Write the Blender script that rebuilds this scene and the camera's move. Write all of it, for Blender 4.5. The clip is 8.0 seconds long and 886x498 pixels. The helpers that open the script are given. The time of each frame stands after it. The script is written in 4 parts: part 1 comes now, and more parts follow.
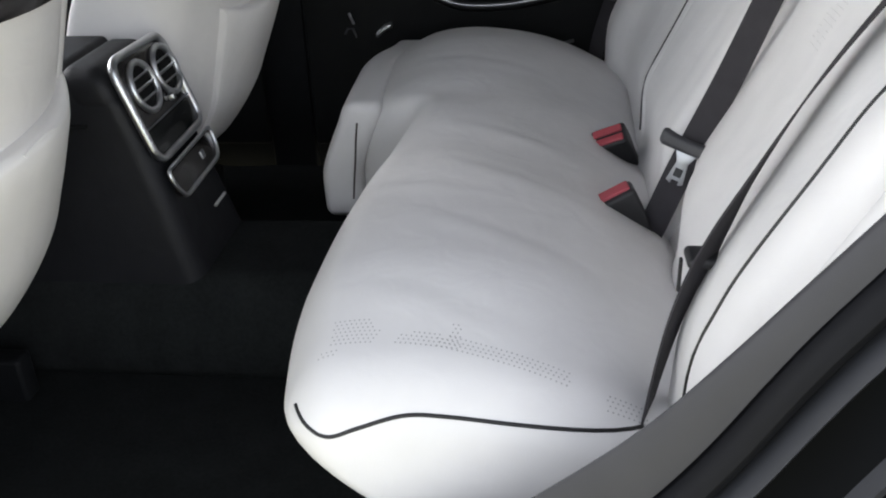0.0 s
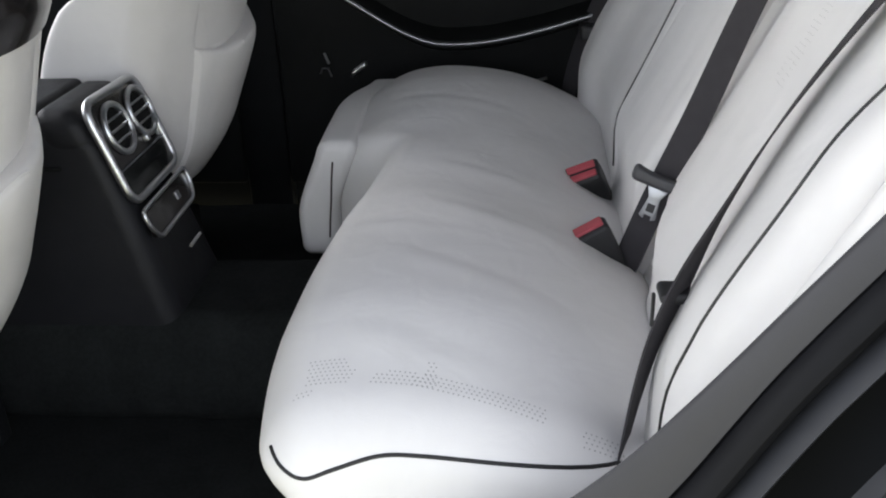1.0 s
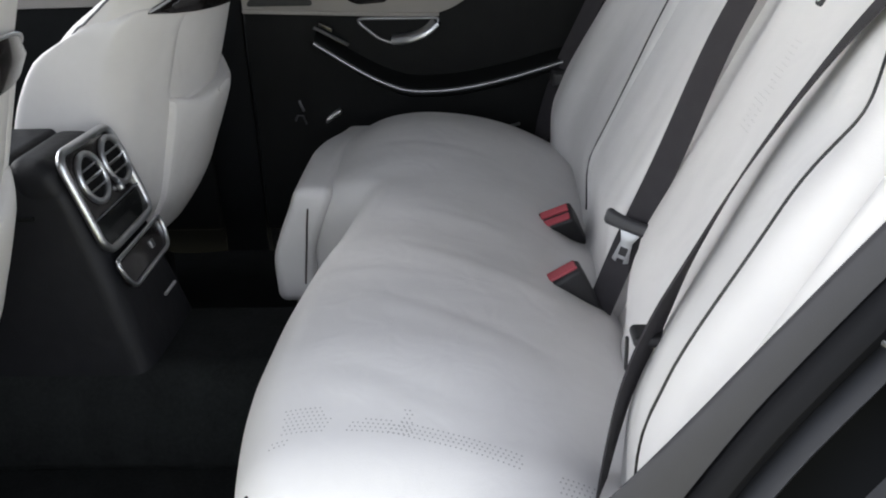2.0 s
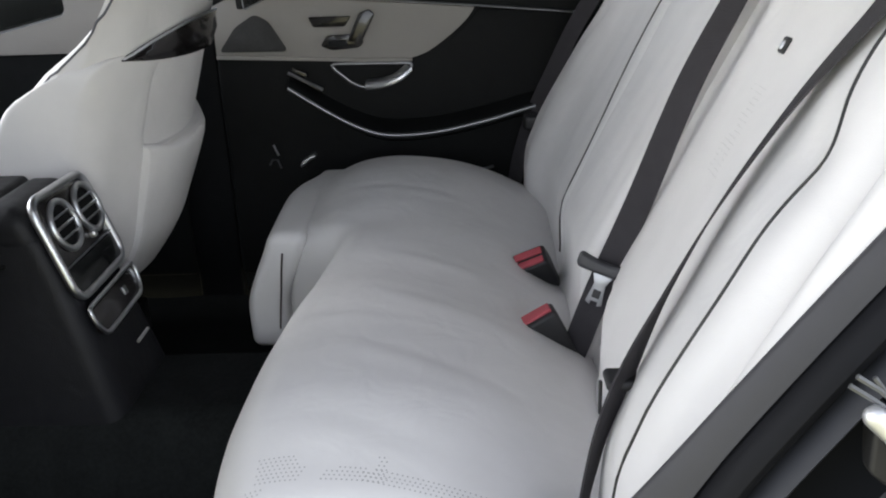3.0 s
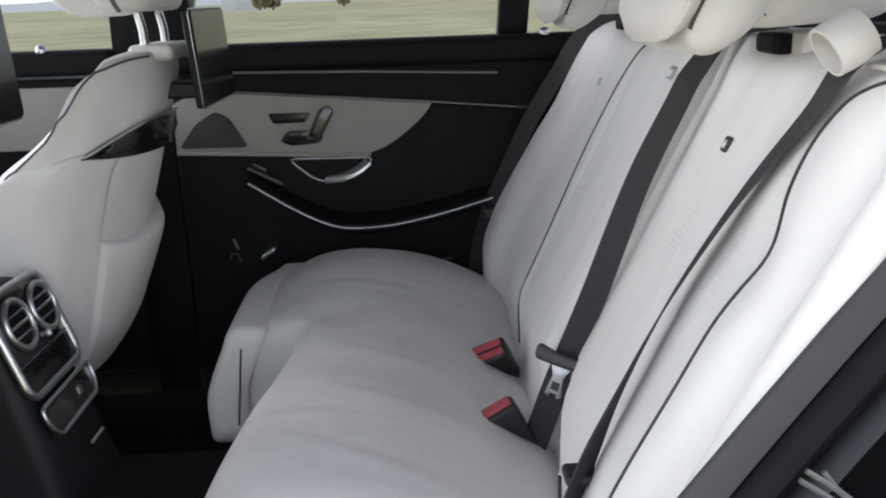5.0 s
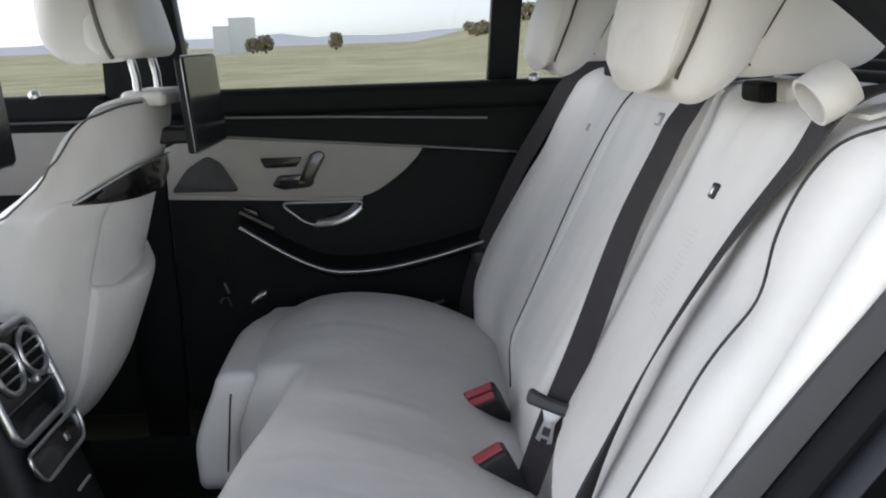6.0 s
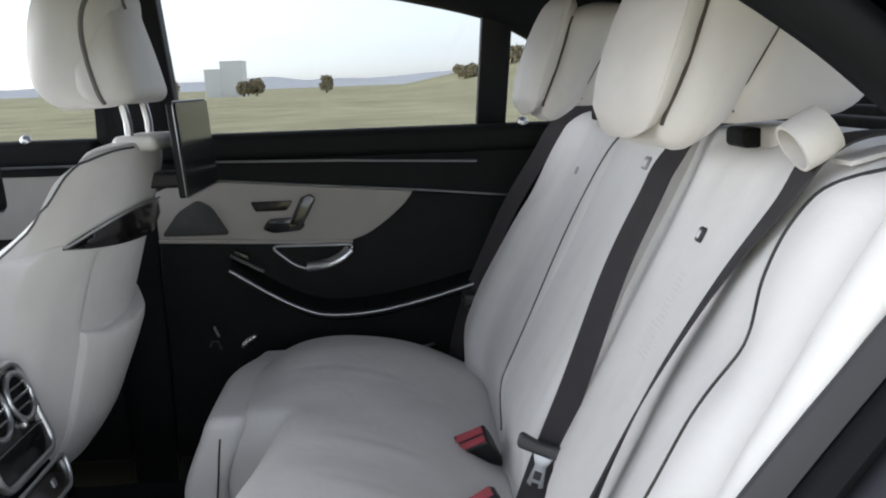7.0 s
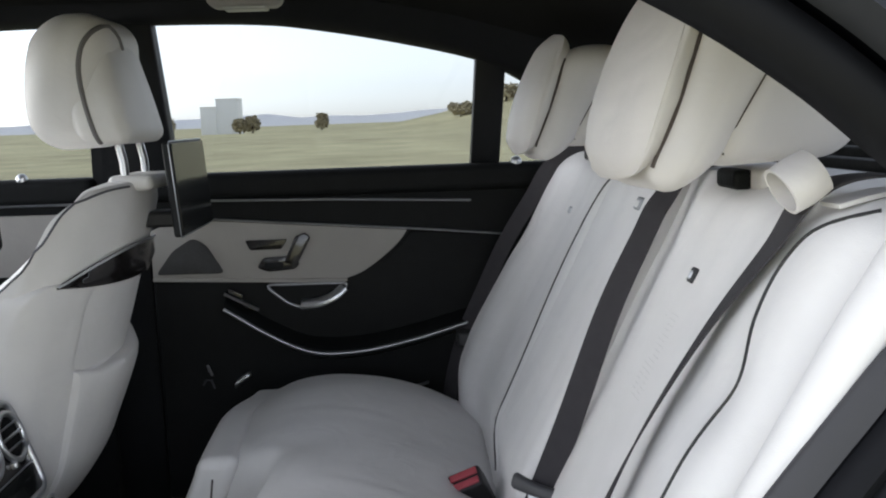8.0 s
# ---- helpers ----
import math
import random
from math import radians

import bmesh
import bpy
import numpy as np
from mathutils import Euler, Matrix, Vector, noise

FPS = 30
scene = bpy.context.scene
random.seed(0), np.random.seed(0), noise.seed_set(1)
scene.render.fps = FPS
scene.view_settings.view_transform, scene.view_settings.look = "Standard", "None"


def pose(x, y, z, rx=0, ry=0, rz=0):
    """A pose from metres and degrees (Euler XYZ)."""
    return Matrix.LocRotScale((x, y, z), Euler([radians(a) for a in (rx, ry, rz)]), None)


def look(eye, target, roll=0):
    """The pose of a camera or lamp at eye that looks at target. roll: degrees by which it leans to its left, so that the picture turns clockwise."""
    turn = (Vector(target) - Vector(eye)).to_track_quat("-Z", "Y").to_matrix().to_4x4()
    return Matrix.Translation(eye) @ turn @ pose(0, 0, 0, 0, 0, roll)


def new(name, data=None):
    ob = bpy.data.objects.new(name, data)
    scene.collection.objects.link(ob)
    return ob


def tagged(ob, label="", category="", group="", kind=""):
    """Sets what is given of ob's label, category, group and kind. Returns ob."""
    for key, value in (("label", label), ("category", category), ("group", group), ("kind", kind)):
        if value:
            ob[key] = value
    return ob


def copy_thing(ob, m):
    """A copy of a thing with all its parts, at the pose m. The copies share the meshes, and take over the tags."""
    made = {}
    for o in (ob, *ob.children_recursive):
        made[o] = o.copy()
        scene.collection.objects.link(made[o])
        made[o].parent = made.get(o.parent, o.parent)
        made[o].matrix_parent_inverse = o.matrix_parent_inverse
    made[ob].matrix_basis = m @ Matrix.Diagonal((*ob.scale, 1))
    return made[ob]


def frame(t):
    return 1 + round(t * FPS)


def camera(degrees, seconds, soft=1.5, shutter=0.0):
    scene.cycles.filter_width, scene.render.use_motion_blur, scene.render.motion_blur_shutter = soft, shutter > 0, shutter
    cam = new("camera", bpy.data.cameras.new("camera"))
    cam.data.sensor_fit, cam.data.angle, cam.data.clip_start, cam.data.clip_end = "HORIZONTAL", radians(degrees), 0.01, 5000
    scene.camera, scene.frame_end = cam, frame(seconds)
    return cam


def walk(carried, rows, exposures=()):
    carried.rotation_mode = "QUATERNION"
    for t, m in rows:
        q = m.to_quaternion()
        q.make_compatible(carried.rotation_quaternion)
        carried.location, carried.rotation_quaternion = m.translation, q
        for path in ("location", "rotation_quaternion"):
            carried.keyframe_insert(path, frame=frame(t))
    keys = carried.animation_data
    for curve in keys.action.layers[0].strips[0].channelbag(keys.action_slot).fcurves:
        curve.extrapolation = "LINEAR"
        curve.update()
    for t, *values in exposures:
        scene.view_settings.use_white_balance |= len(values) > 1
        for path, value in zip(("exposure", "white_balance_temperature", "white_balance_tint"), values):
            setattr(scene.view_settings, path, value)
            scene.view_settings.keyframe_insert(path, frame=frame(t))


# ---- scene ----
from mathutils.bvhtree import BVHTree

cam = camera(51.3, 8.0, 2.0)
EXPOSURES = [(0.0, 2.12, 6550, 11), (4.0, 2.05, 6480, 11), (8.0, 1.88, 6350, 11)]
PATH = [
    (0, (0.211, -1.334, 0.868), (0.014, 0.425, -0.063), -2.0),
    (0.5, (0.217, -1.333, 0.87), (0.035, 0.446, -0.026), -2.2),
    (1, (0.217, -1.335, 0.872), (0.063, 0.462, 0.008), -2.1),
    (1.5, (0.218, -1.338, 0.875), (0.089, 0.481, 0.052), -2.1),
    (3, (0.225, -1.34, 0.885), (0.172, 0.532, 0.182), -2.1),
    (3.5, (0.226, -1.342, 0.889), (0.197, 0.545, 0.226), -2.0),
    (4, (0.229, -1.342, 0.892), (0.222, 0.559, 0.272), -2.0),
    (4.5, (0.231, -1.345, 0.896), (0.247, 0.571, 0.321), -2.1),
    (6, (0.233, -1.35, 0.905), (0.289, 0.6, 0.463), -2.0),
    (6.5, (0.234, -1.352, 0.908), (0.301, 0.606, 0.505), -2.1),
    (7, (0.234, -1.355, 0.91), (0.314, 0.611, 0.554), -2.1),
    (7.5, (0.235, -1.356, 0.913), (0.324, 0.617, 0.597), -2.1),
    (8, (0.235, -1.36, 0.915), (0.33, 0.619, 0.637), -2.0),
]
walk(cam, [(t, look(eye, target, roll)) for t, eye, target, roll in PATH], EXPOSURES)

# ---- world and sun: bright overcast day, open door on the camera's side ----
world = bpy.data.worlds.new("sky")
scene.world = world
world.use_nodes = True
wn, wl = world.node_tree.nodes, world.node_tree.links
wn.clear()
sky = wn.new("ShaderNodeTexSky")
sky.sky_type = "NISHITA"
sky.sun_disc = False
sky.sun_elevation, sky.sun_rotation = radians(22), radians(-72)
sky.air_density, sky.dust_density, sky.ozone_density = 0.7, 0.8, 2.0
hsv = wn.new("ShaderNodeHueSaturation")
hsv.inputs["Saturation"].default_value = 0.25
bg = wn.new("ShaderNodeBackground")
bg.inputs["Strength"].default_value = 0.15
wout = wn.new("ShaderNodeOutputWorld")
wl.new(sky.outputs[0], hsv.inputs["Color"])
wl.new(hsv.outputs[0], bg.inputs["Color"])
wl.new(bg.outputs[0], wout.inputs["Surface"])
sun = new("sun", bpy.data.lights.new("sun", "SUN"))
sun.data.energy, sun.data.angle, sun.data.color = 0.28, radians(60), (1.0, 0.99, 0.98)
sun.matrix_world = look((-3.2, 1.04, 1.77), (0.0, 0.0, 0.4))


# ---- materials ----
def mat(name, color, rough=0.5, metal=0.0, var=0.12, scale=30.0, bump=0.0, bscale=200.0, coat=0.0, spec=0.5, kind="noise"):
    m = bpy.data.materials.new(name)
    m.use_nodes = True
    n, l = m.node_tree.nodes, m.node_tree.links
    p = n["Principled BSDF"]
    p.inputs["Roughness"].default_value, p.inputs["Metallic"].default_value = rough, metal
    p.inputs["Coat Weight"].default_value, p.inputs["Specular IOR Level"].default_value = coat, spec
    tc = n.new("ShaderNodeTexCoord")
    fine = n.new("ShaderNodeTexNoise")
    fine.inputs["Scale"].default_value, fine.inputs["Detail"].default_value = scale, 5
    broad = n.new("ShaderNodeTexNoise")
    broad.inputs["Scale"].default_value, broad.inputs["Detail"].default_value = scale / 9, 3
    add = n.new("ShaderNodeMath")
    add.operation = "ADD"
    ramp = n.new("ShaderNodeMapRange")
    ramp.inputs["From Min"].default_value, ramp.inputs["From Max"].default_value = 0.6, 1.4
    ramp.inputs["To Min"].default_value, ramp.inputs["To Max"].default_value = 1 - var, 1 + var * 0.6
    mul = n.new("ShaderNodeVectorMath")
    mul.operation = "SCALE"
    mul.inputs[0].default_value = color
    for t in (fine, broad):
        l.new(tc.outputs["Object"], t.inputs["Vector"])
    l.new(fine.outputs["Fac"], add.inputs[0])
    l.new(broad.outputs["Fac"], add.inputs[1])
    l.new(add.outputs[0], ramp.inputs["Value"])
    l.new(ramp.outputs[0], mul.inputs["Scale"])
    l.new(mul.outputs[0], p.inputs["Base Color"])
    rr = n.new("ShaderNodeMapRange")
    rr.inputs["To Min"].default_value, rr.inputs["To Max"].default_value = max(rough - 0.08, 0.02), min(rough + 0.1, 1)
    l.new(broad.outputs["Fac"], rr.inputs["Value"])
    l.new(rr.outputs[0], p.inputs["Roughness"])
    if bump:
        b = n.new("ShaderNodeBump")
        b.inputs["Strength"].default_value, b.inputs["Distance"].default_value = bump, 0.001
        if kind == "leather":
            v = n.new("ShaderNodeTexVoronoi")
            v.inputs["Scale"].default_value = bscale
            l.new(tc.outputs["Object"], v.inputs["Vector"])
            l.new(v.outputs["Distance"], b.inputs["Height"])
            soft, sb = n.new("ShaderNodeTexNoise"), n.new("ShaderNodeBump")
            soft.inputs["Scale"].default_value, soft.inputs["Detail"].default_value, soft.inputs["Distortion"].default_value = 16, 2.5, 0.6
            sb.inputs["Strength"].default_value, sb.inputs["Distance"].default_value = 0.35, 0.006
            l.new(tc.outputs["Object"], soft.inputs["Vector"])
            l.new(soft.outputs["Fac"], sb.inputs["Height"])
            l.new(sb.outputs[0], b.inputs["Normal"])
        elif kind == "weave":
            v = n.new("ShaderNodeTexWave")
            v.inputs["Scale"].default_value = bscale
            v.bands_direction = "DIAGONAL"
            l.new(tc.outputs["Object"], v.inputs["Vector"])
            l.new(v.outputs["Fac"], b.inputs["Height"])
        else:
            v = n.new("ShaderNodeTexNoise")
            v.inputs["Scale"].default_value, v.inputs["Detail"].default_value = bscale, 4
            l.new(tc.outputs["Object"], v.inputs["Vector"])
            l.new(v.outputs["Fac"], b.inputs["Height"])
        l.new(b.outputs[0], p.inputs["Normal"])
    return m


LEATHER = mat("cream_leather", (0.79, 0.78, 0.775), 0.5, var=0.06, scale=14, bump=0.12, bscale=800, kind="leather", spec=0.35)
LEATHER_WARM = mat("warm_cream_leather", (0.78, 0.762, 0.74), 0.5, var=0.07, scale=14, bump=0.12, bscale=800, kind="leather", spec=0.35)
# rosy cream, darkened in colour for the roof's shade on headrests and loop
LEATHER_ROSE_SHADED = mat("shaded_rosy_leather", (0.69, 0.665, 0.645), 0.5, var=0.07, scale=14, bump=0.12, bscale=800, kind="leather", spec=0.35)
PIPING = mat("black_piping", (0.012, 0.012, 0.013), 0.45, scale=80)
PIPEGREY = mat("grey_piping", (0.10, 0.10, 0.11), 0.5, scale=80)
CARPET = mat("black_carpet", (0.018, 0.020, 0.020), 0.95, var=0.4, scale=160, bump=0.8, bscale=900, spec=0.1)
BLACK = mat("black_leather", (0.009, 0.0098, 0.010), 0.55, var=0.25, scale=25, bump=0.3, bscale=450, kind="leather", spec=0.14)
CHARCOAL = mat("charcoal_plastic", (0.012, 0.013, 0.0145), 0.5, var=0.2, scale=40, bump=0.2, bscale=700, spec=0.2)
GREY = mat("grey_sill_plastic", (0.052, 0.052, 0.057), 0.55, var=0.1, scale=20, bump=0.2, bscale=800, spec=0.3)
RUBBER = mat("seal_rubber", (0.007, 0.0075, 0.0095), 0.6, var=0.15, scale=30, spec=0.14)
# grey of the seal lip, also used to paint highlights on the black body
RIDGE = mat("lip_and_highlight_grey", (0.034, 0.036, 0.042), 0.45, var=0.15, scale=30, spec=0.15)
CONSOLE = mat("console_leather", (0.014, 0.0145, 0.017), 0.5, var=0.2, scale=25, bump=0.25, bscale=600, kind="leather", spec=0.25)
PAINT = mat("black_car_paint", (0.0025, 0.003, 0.004), 0.4, var=0.2, scale=12, spec=0.04)
PIANO = mat("piano_black_lacquer", (0.012, 0.010, 0.010), 0.2, var=0.3, scale=18, coat=0.4)
CHROME = mat("satin_chrome", (0.66, 0.67, 0.69), 0.34, 1.0, var=0.08, scale=60)
DIMCHROME = mat("brushed_aluminium", (0.42, 0.43, 0.45), 0.38, 1.0, var=0.12, scale=60)
ZINC = mat("zinc_plated_steel", (0.80, 0.81, 0.83), 0.42, 0.85, var=0.06, scale=60)
DARKSTEEL = mat("dull_steel", (0.16, 0.165, 0.17), 0.5, 0.7, var=0.3, scale=120)
BEIGE = mat("beige_door_leather", (0.38, 0.362, 0.335), 0.55, var=0.07, scale=18, bump=0.2, bscale=500, kind="leather", spec=0.3)
WEBBING = mat("belt_webbing", (0.055, 0.052, 0.057), 0.75, var=0.15, scale=60, bump=0.5, bscale=260, kind="weave", spec=0.2)
BUCKLE = mat("buckle_plastic", (0.022, 0.022, 0.024), 0.5, var=0.2, scale=60)
TONGUE = mat("tongue_plastic", (0.06, 0.06, 0.066), 0.5, var=0.15, scale=60)
RED = mat("red_button_plastic", (0.44, 0.075, 0.095), 0.45, var=0.12, scale=60)
MESH = mat("speaker_mesh", (0.06, 0.06, 0.06), 0.5, 0.3, var=0.3, scale=300, bump=1.0, bscale=1500)
HEADLINER = mat("black_headliner", (0.012, 0.012, 0.012), 0.95, var=0.2, scale=90, bump=0.3, bscale=900, spec=0.1)
SCREEN = mat("screen_glass", (0.012, 0.013, 0.013), 0.16, var=0.1, scale=20, coat=0.1, spec=0.3)
GRASS = mat("dry_grass", (0.66, 0.61, 0.37), 0.95, var=0.45, scale=0.35, spec=0.1)
# leaf colour lifted to a faint tan to stand for distance haze
LEAF = mat("hazed_leaf", (0.42, 0.37, 0.25), 0.8, var=0.4, scale=2.0, spec=0.1)
BARK = mat("bark", (0.09, 0.07, 0.05), 0.9, var=0.3, scale=6)
RENDERWALL = mat("white_wall", (0.90, 0.91, 0.92), 0.7, var=0.05, scale=1.5)
# pale because the air haze over the far hills is in the base colour
HAZE = mat("hazed_hill", (0.84, 0.85, 0.86), 0.95, var=0.06, scale=0.004, spec=0.0)
HOLE = mat("perforation_shade", (0.46, 0.455, 0.45), 0.8, scale=80, spec=0.1)
# dark colour for strips that stand in for shade inside gaps and seams
SEAM_SHADE = mat("crease_shade", (0.09, 0.075, 0.07), 0.8, scale=80, spec=0.1)
GROOVE = mat("groove_shade_grey", (0.16, 0.152, 0.148), 0.7, var=0.1, scale=50)
LAMPGREY = mat("lamp_housing", (0.30, 0.29, 0.28), 0.4, var=0.1, scale=50)


def glass_material(name, tint, gloss):
    m = bpy.data.materials.new(name)
    m.use_nodes = True
    n, l = m.node_tree.nodes, m.node_tree.links
    n.remove(n["Principled BSDF"])
    t, g, mix = n.new("ShaderNodeBsdfTransparent"), n.new("ShaderNodeBsdfGlossy"), n.new("ShaderNodeMixShader")
    t.inputs["Color"].default_value = (*tint, 1)
    g.inputs["Roughness"].default_value = 0.02
    mix.inputs[0].default_value = gloss
    l.new(t.outputs[0], mix.inputs[1])
    l.new(g.outputs[0], mix.inputs[2])
    l.new(mix.outputs[0], n["Material Output"].inputs["Surface"])
    return m


SHADED = glass_material("clear_cabin_glass", (0.93, 0.94, 0.945), 0.01)
TINTED = glass_material("tinted_rear_glass", (0.6, 0.61, 0.62), 0.02)
GLASS = glass_material("window_glass", (0.60, 0.615, 0.625), 0.010)

# ---- builders ----
ORIGIN = {}


def thing(name, at, label, category, kind="", group=""):
    ob = new(name)
    ob.empty_display_size = 0.05
    ob.location = at
    ORIGIN[ob] = Vector(at)
    return tagged(ob, label, category, group, kind)


def part(name, bm, material, parent, label="", smooth=True):
    o = ORIGIN[parent]
    for v in bm.verts:
        v.co -= o
    bmesh.ops.recalc_face_normals(bm, faces=bm.faces)
    me = bpy.data.meshes.new(name)
    bm.to_mesh(me)
    bm.free()
    me.materials.append(material)
    if smooth:
        me.polygons.foreach_set("use_smooth", [True] * len(me.polygons))
        me.set_sharp_from_angle(angle=radians(50))
    ob = new(name, me)
    ob.parent = parent
    ORIGIN[ob] = o
    return tagged(ob, label)


def solid(name, bm, material, label, category, kind="", at=(0, 0, 0), smooth=True):
    o = Vector(at)
    for v in bm.verts:
        v.co -= o
    bmesh.ops.recalc_face_normals(bm, faces=bm.faces)
    me = bpy.data.meshes.new(name)
    bm.to_mesh(me)
    bm.free()
    me.materials.append(material)
    if smooth:
        me.polygons.foreach_set("use_smooth", [True] * len(me.polygons))
        me.set_sharp_from_angle(angle=radians(45))
    ob = new(name, me)
    ob.location = o
    ORIGIN[ob] = o
    return tagged(ob, label, category, "", kind)


def ease(x, a, b):
    t = min(max((x - a) / (b - a), 0.0), 1.0)
    return t * t * (3 - 2 * t)


def line(x, pts):
    """Smooth interpolation through (x, value) pairs."""
    if x <= pts[0][0]:
        return pts[0][1]
    for i in range(len(pts) - 1):
        (x0, v0), (x1, v1) = pts[i], pts[i + 1]
        if x <= x1:
            xa, va = pts[max(i - 1, 0)]
            xb, vb = pts[min(i + 2, len(pts) - 1)]
            h, t = x1 - x0, (x - x0) / (x1 - x0)
            m0, m1 = (v1 - va) / (x1 - xa) * h, (vb - v0) / (xb - x0) * h
            return v0 * (1 + 2 * t) * (1 - t) ** 2 + m0 * t * (1 - t) ** 2 + v1 * t * t * (3 - 2 * t) - m1 * t * t * (1 - t)
    return pts[-1][1]


def hill(x, c, w):
    return math.exp(-((x - c) / w) ** 2)


def steps(s, r, n):
    core = [-(s / 2 - r) + (s - 2 * r) * i / n for i in range(n + 1)]
    edge = [r * math.tan(radians(45) * k / 4) for k in range(1, 5)]
    return [-(s / 2 - r) - e for e in reversed(edge)] + core + [(s / 2 - r) + e for e in edge]


def rbox(lo, hi, r, n=(6, 6, 6), fn=None):
    """A rounded box between two corners, its vertices passed through fn."""
    lo, hi = Vector(lo), Vector(hi)
    c, s = (lo + hi) / 2, hi - lo
    r = min(r, min(s) / 2 * 0.98)
    ax = [steps(s[i], r, n[i]) for i in range(3)]
    bm, made = bmesh.new(), {}

    def vert(p):
        q = Vector([min(max(p[i], -(s[i] / 2 - r)), s[i] / 2 - r) for i in range(3)])
        d = p - q
        k = tuple(round(v, 6) for v in p)
        if k not in made:
            w = c + (q + d.normalized() * r if d.length > 1e-9 else p)
            made[k] = bm.verts.new(fn(w) if fn else w)
        return made[k]

    for a in range(3):
        b, e = (a + 1) % 3, (a + 2) % 3
        for side in (-1, 1):
            for i in range(len(ax[b]) - 1):
                for j in range(len(ax[e]) - 1):
                    vs = []
                    for u, w in ((i, j), (i + 1, j), (i + 1, j + 1), (i, j + 1)):
                        p = Vector((0, 0, 0))
                        p[a], p[b], p[e] = side * s[a] / 2, ax[b][u], ax[e][w]
                        vs.append(vert(p))
                    try:
                        bm.faces.new(vs)
                    except ValueError:
                        pass
    return bm


def spline(pts, n=8):
    """Catmull-Rom through points."""
    pts = [Vector(p) for p in pts]
    out = []
    for i in range(len(pts) - 1):
        p0, p1, p2, p3 = pts[max(i - 1, 0)], pts[i], pts[i + 1], pts[min(i + 2, len(pts) - 1)]
        for k in range(n):
            t = k / n
            out.append(0.5 * (2 * p1 + (p2 - p0) * t + (2 * p0 - 5 * p1 + 4 * p2 - p3) * t * t + (3 * p1 - p0 - 3 * p2 + p3) * t ** 3))
    return out + [pts[-1]]


def skin(rings, closed_ring=True, caps=True, loop=False):
    bm = bmesh.new()
    vs = [[bm.verts.new(p) for p in ring] for ring in rings]
    m = len(vs[0])
    for i in range(len(vs) if loop else len(vs) - 1):
        a, b = vs[i], vs[(i + 1) % len(vs)]
        for j in range(m if closed_ring else m - 1):
            bm.faces.new((a[j], a[(j + 1) % m], b[(j + 1) % m], b[j]))
    if caps and closed_ring and not loop:
        bm.faces.new(vs[0])
        bm.faces.new(list(reversed(vs[-1])))
    return bm


def tube(pts, r, n=8, loop=False, flat=1.0):
    pts = [Vector(p) for p in pts]
    rings, up = [], None
    for i, p in enumerate(pts):
        a = pts[i - 1] if (i or loop) else p
        b = pts[(i + 1) % len(pts)] if (i < len(pts) - 1 or loop) else p
        d = (b - a).normalized()
        if up is None:
            up = d.orthogonal().normalized()
        up = (up - d * up.dot(d)).normalized()
        side = d.cross(up)
        rings.append([p + (up * math.cos(t) + side * math.sin(t) * flat) * r for t in [math.tau * k / n for k in range(n)]])
    return skin(rings, True, True, loop)


def ribbon(pts, across, w, th=0.0022, n=8):
    """A strap along points; across: its width direction at each point."""
    p, a = spline(pts, n), spline(across, n)
    rings = []
    for i, q in enumerate(p):
        d = (p[min(i + 1, len(p) - 1)] - p[max(i - 1, 0)]).normalized()
        s = (a[i] - d * a[i].dot(d)).normalized()
        u = d.cross(s) * th / 2
        s = s * w / 2
        rings.append([q - s - u, q + s - u, q + s * 1.02, q + s + u, q - s + u, q - s * 1.02])
    return skin(rings)


def plate(poly, place, depth, bevel=0.0):
    """A polygon (u, v) laid out by place() and given a thickness along the vector depth."""
    bm = bmesh.new()
    d = Vector(depth)
    a = [bm.verts.new(Vector(place(u, v))) for u, v in poly]
    b = [bm.verts.new(Vector(place(u, v)) + d) for u, v in poly]
    bm.faces.new(a)
    bm.faces.new(list(reversed(b)))
    for i in range(len(a)):
        j = (i + 1) % len(a)
        bm.faces.new((a[i], b[i], b[j], a[j]))
    if bevel:
        bmesh.ops.recalc_face_normals(bm, faces=bm.faces)
        bmesh.ops.bevel(bm, geom=list(bm.edges), offset=bevel, segments=2, affect="EDGES", profile=0.5)
    return bm


def rounded(poly, r, n=5):
    """A polygon with rounded corners."""
    out = []
    for i in range(len(poly)):
        p, q, s = Vector(poly[i - 1]), Vector(poly[i]), Vector(poly[(i + 1) % len(poly)])
        a, b = (p - q), (s - q)
        k = min(r, a.length * 0.45, b.length * 0.45)
        a, b = q + a.normalized() * k, q + b.normalized() * k
        for t in [j / n for j in range(n + 1)]:
            out.append(tuple(a * (1 - t) ** 2 + q * 2 * t * (1 - t) + b * t * t))
    return out


def trees_of(ob):
    me = ob.data
    o = ORIGIN[ob]
    return BVHTree.FromPolygons([v.co + o for v in me.vertices], [p.vertices[:] for p in me.polygons])


def drape(bvh, pts, way, back=1.0, lift=0.0, n=6):
    """Smooth line through points, each laid on a surface along a direction."""
    way = Vector(way).normalized()
    out = []
    for p in spline(pts, n):
        hit = bvh.ray_cast(p - way * back, way)
        out.append((hit[0] if hit[0] else p) - way * lift)
    return out


def spline2(pts, n=5):
    return [tuple(p)[:2] for p in spline([(u, v, 0) for u, v in pts], n)]


# ---- the large structure ----
def back_x(z):
    """Front face of the rear backrest."""
    return 0.352 + (z - 0.311) * 0.49 + 0.05 * ease(0.41 - z, 0, 0.15)


floor_bm = rbox((-1.7, -0.70, -0.03), (0.55, 0.74, 0.0), 0.01, (40, 40, 1), lambda p: p + Vector((0, 0, 0.004 * noise.noise(p * 9))))
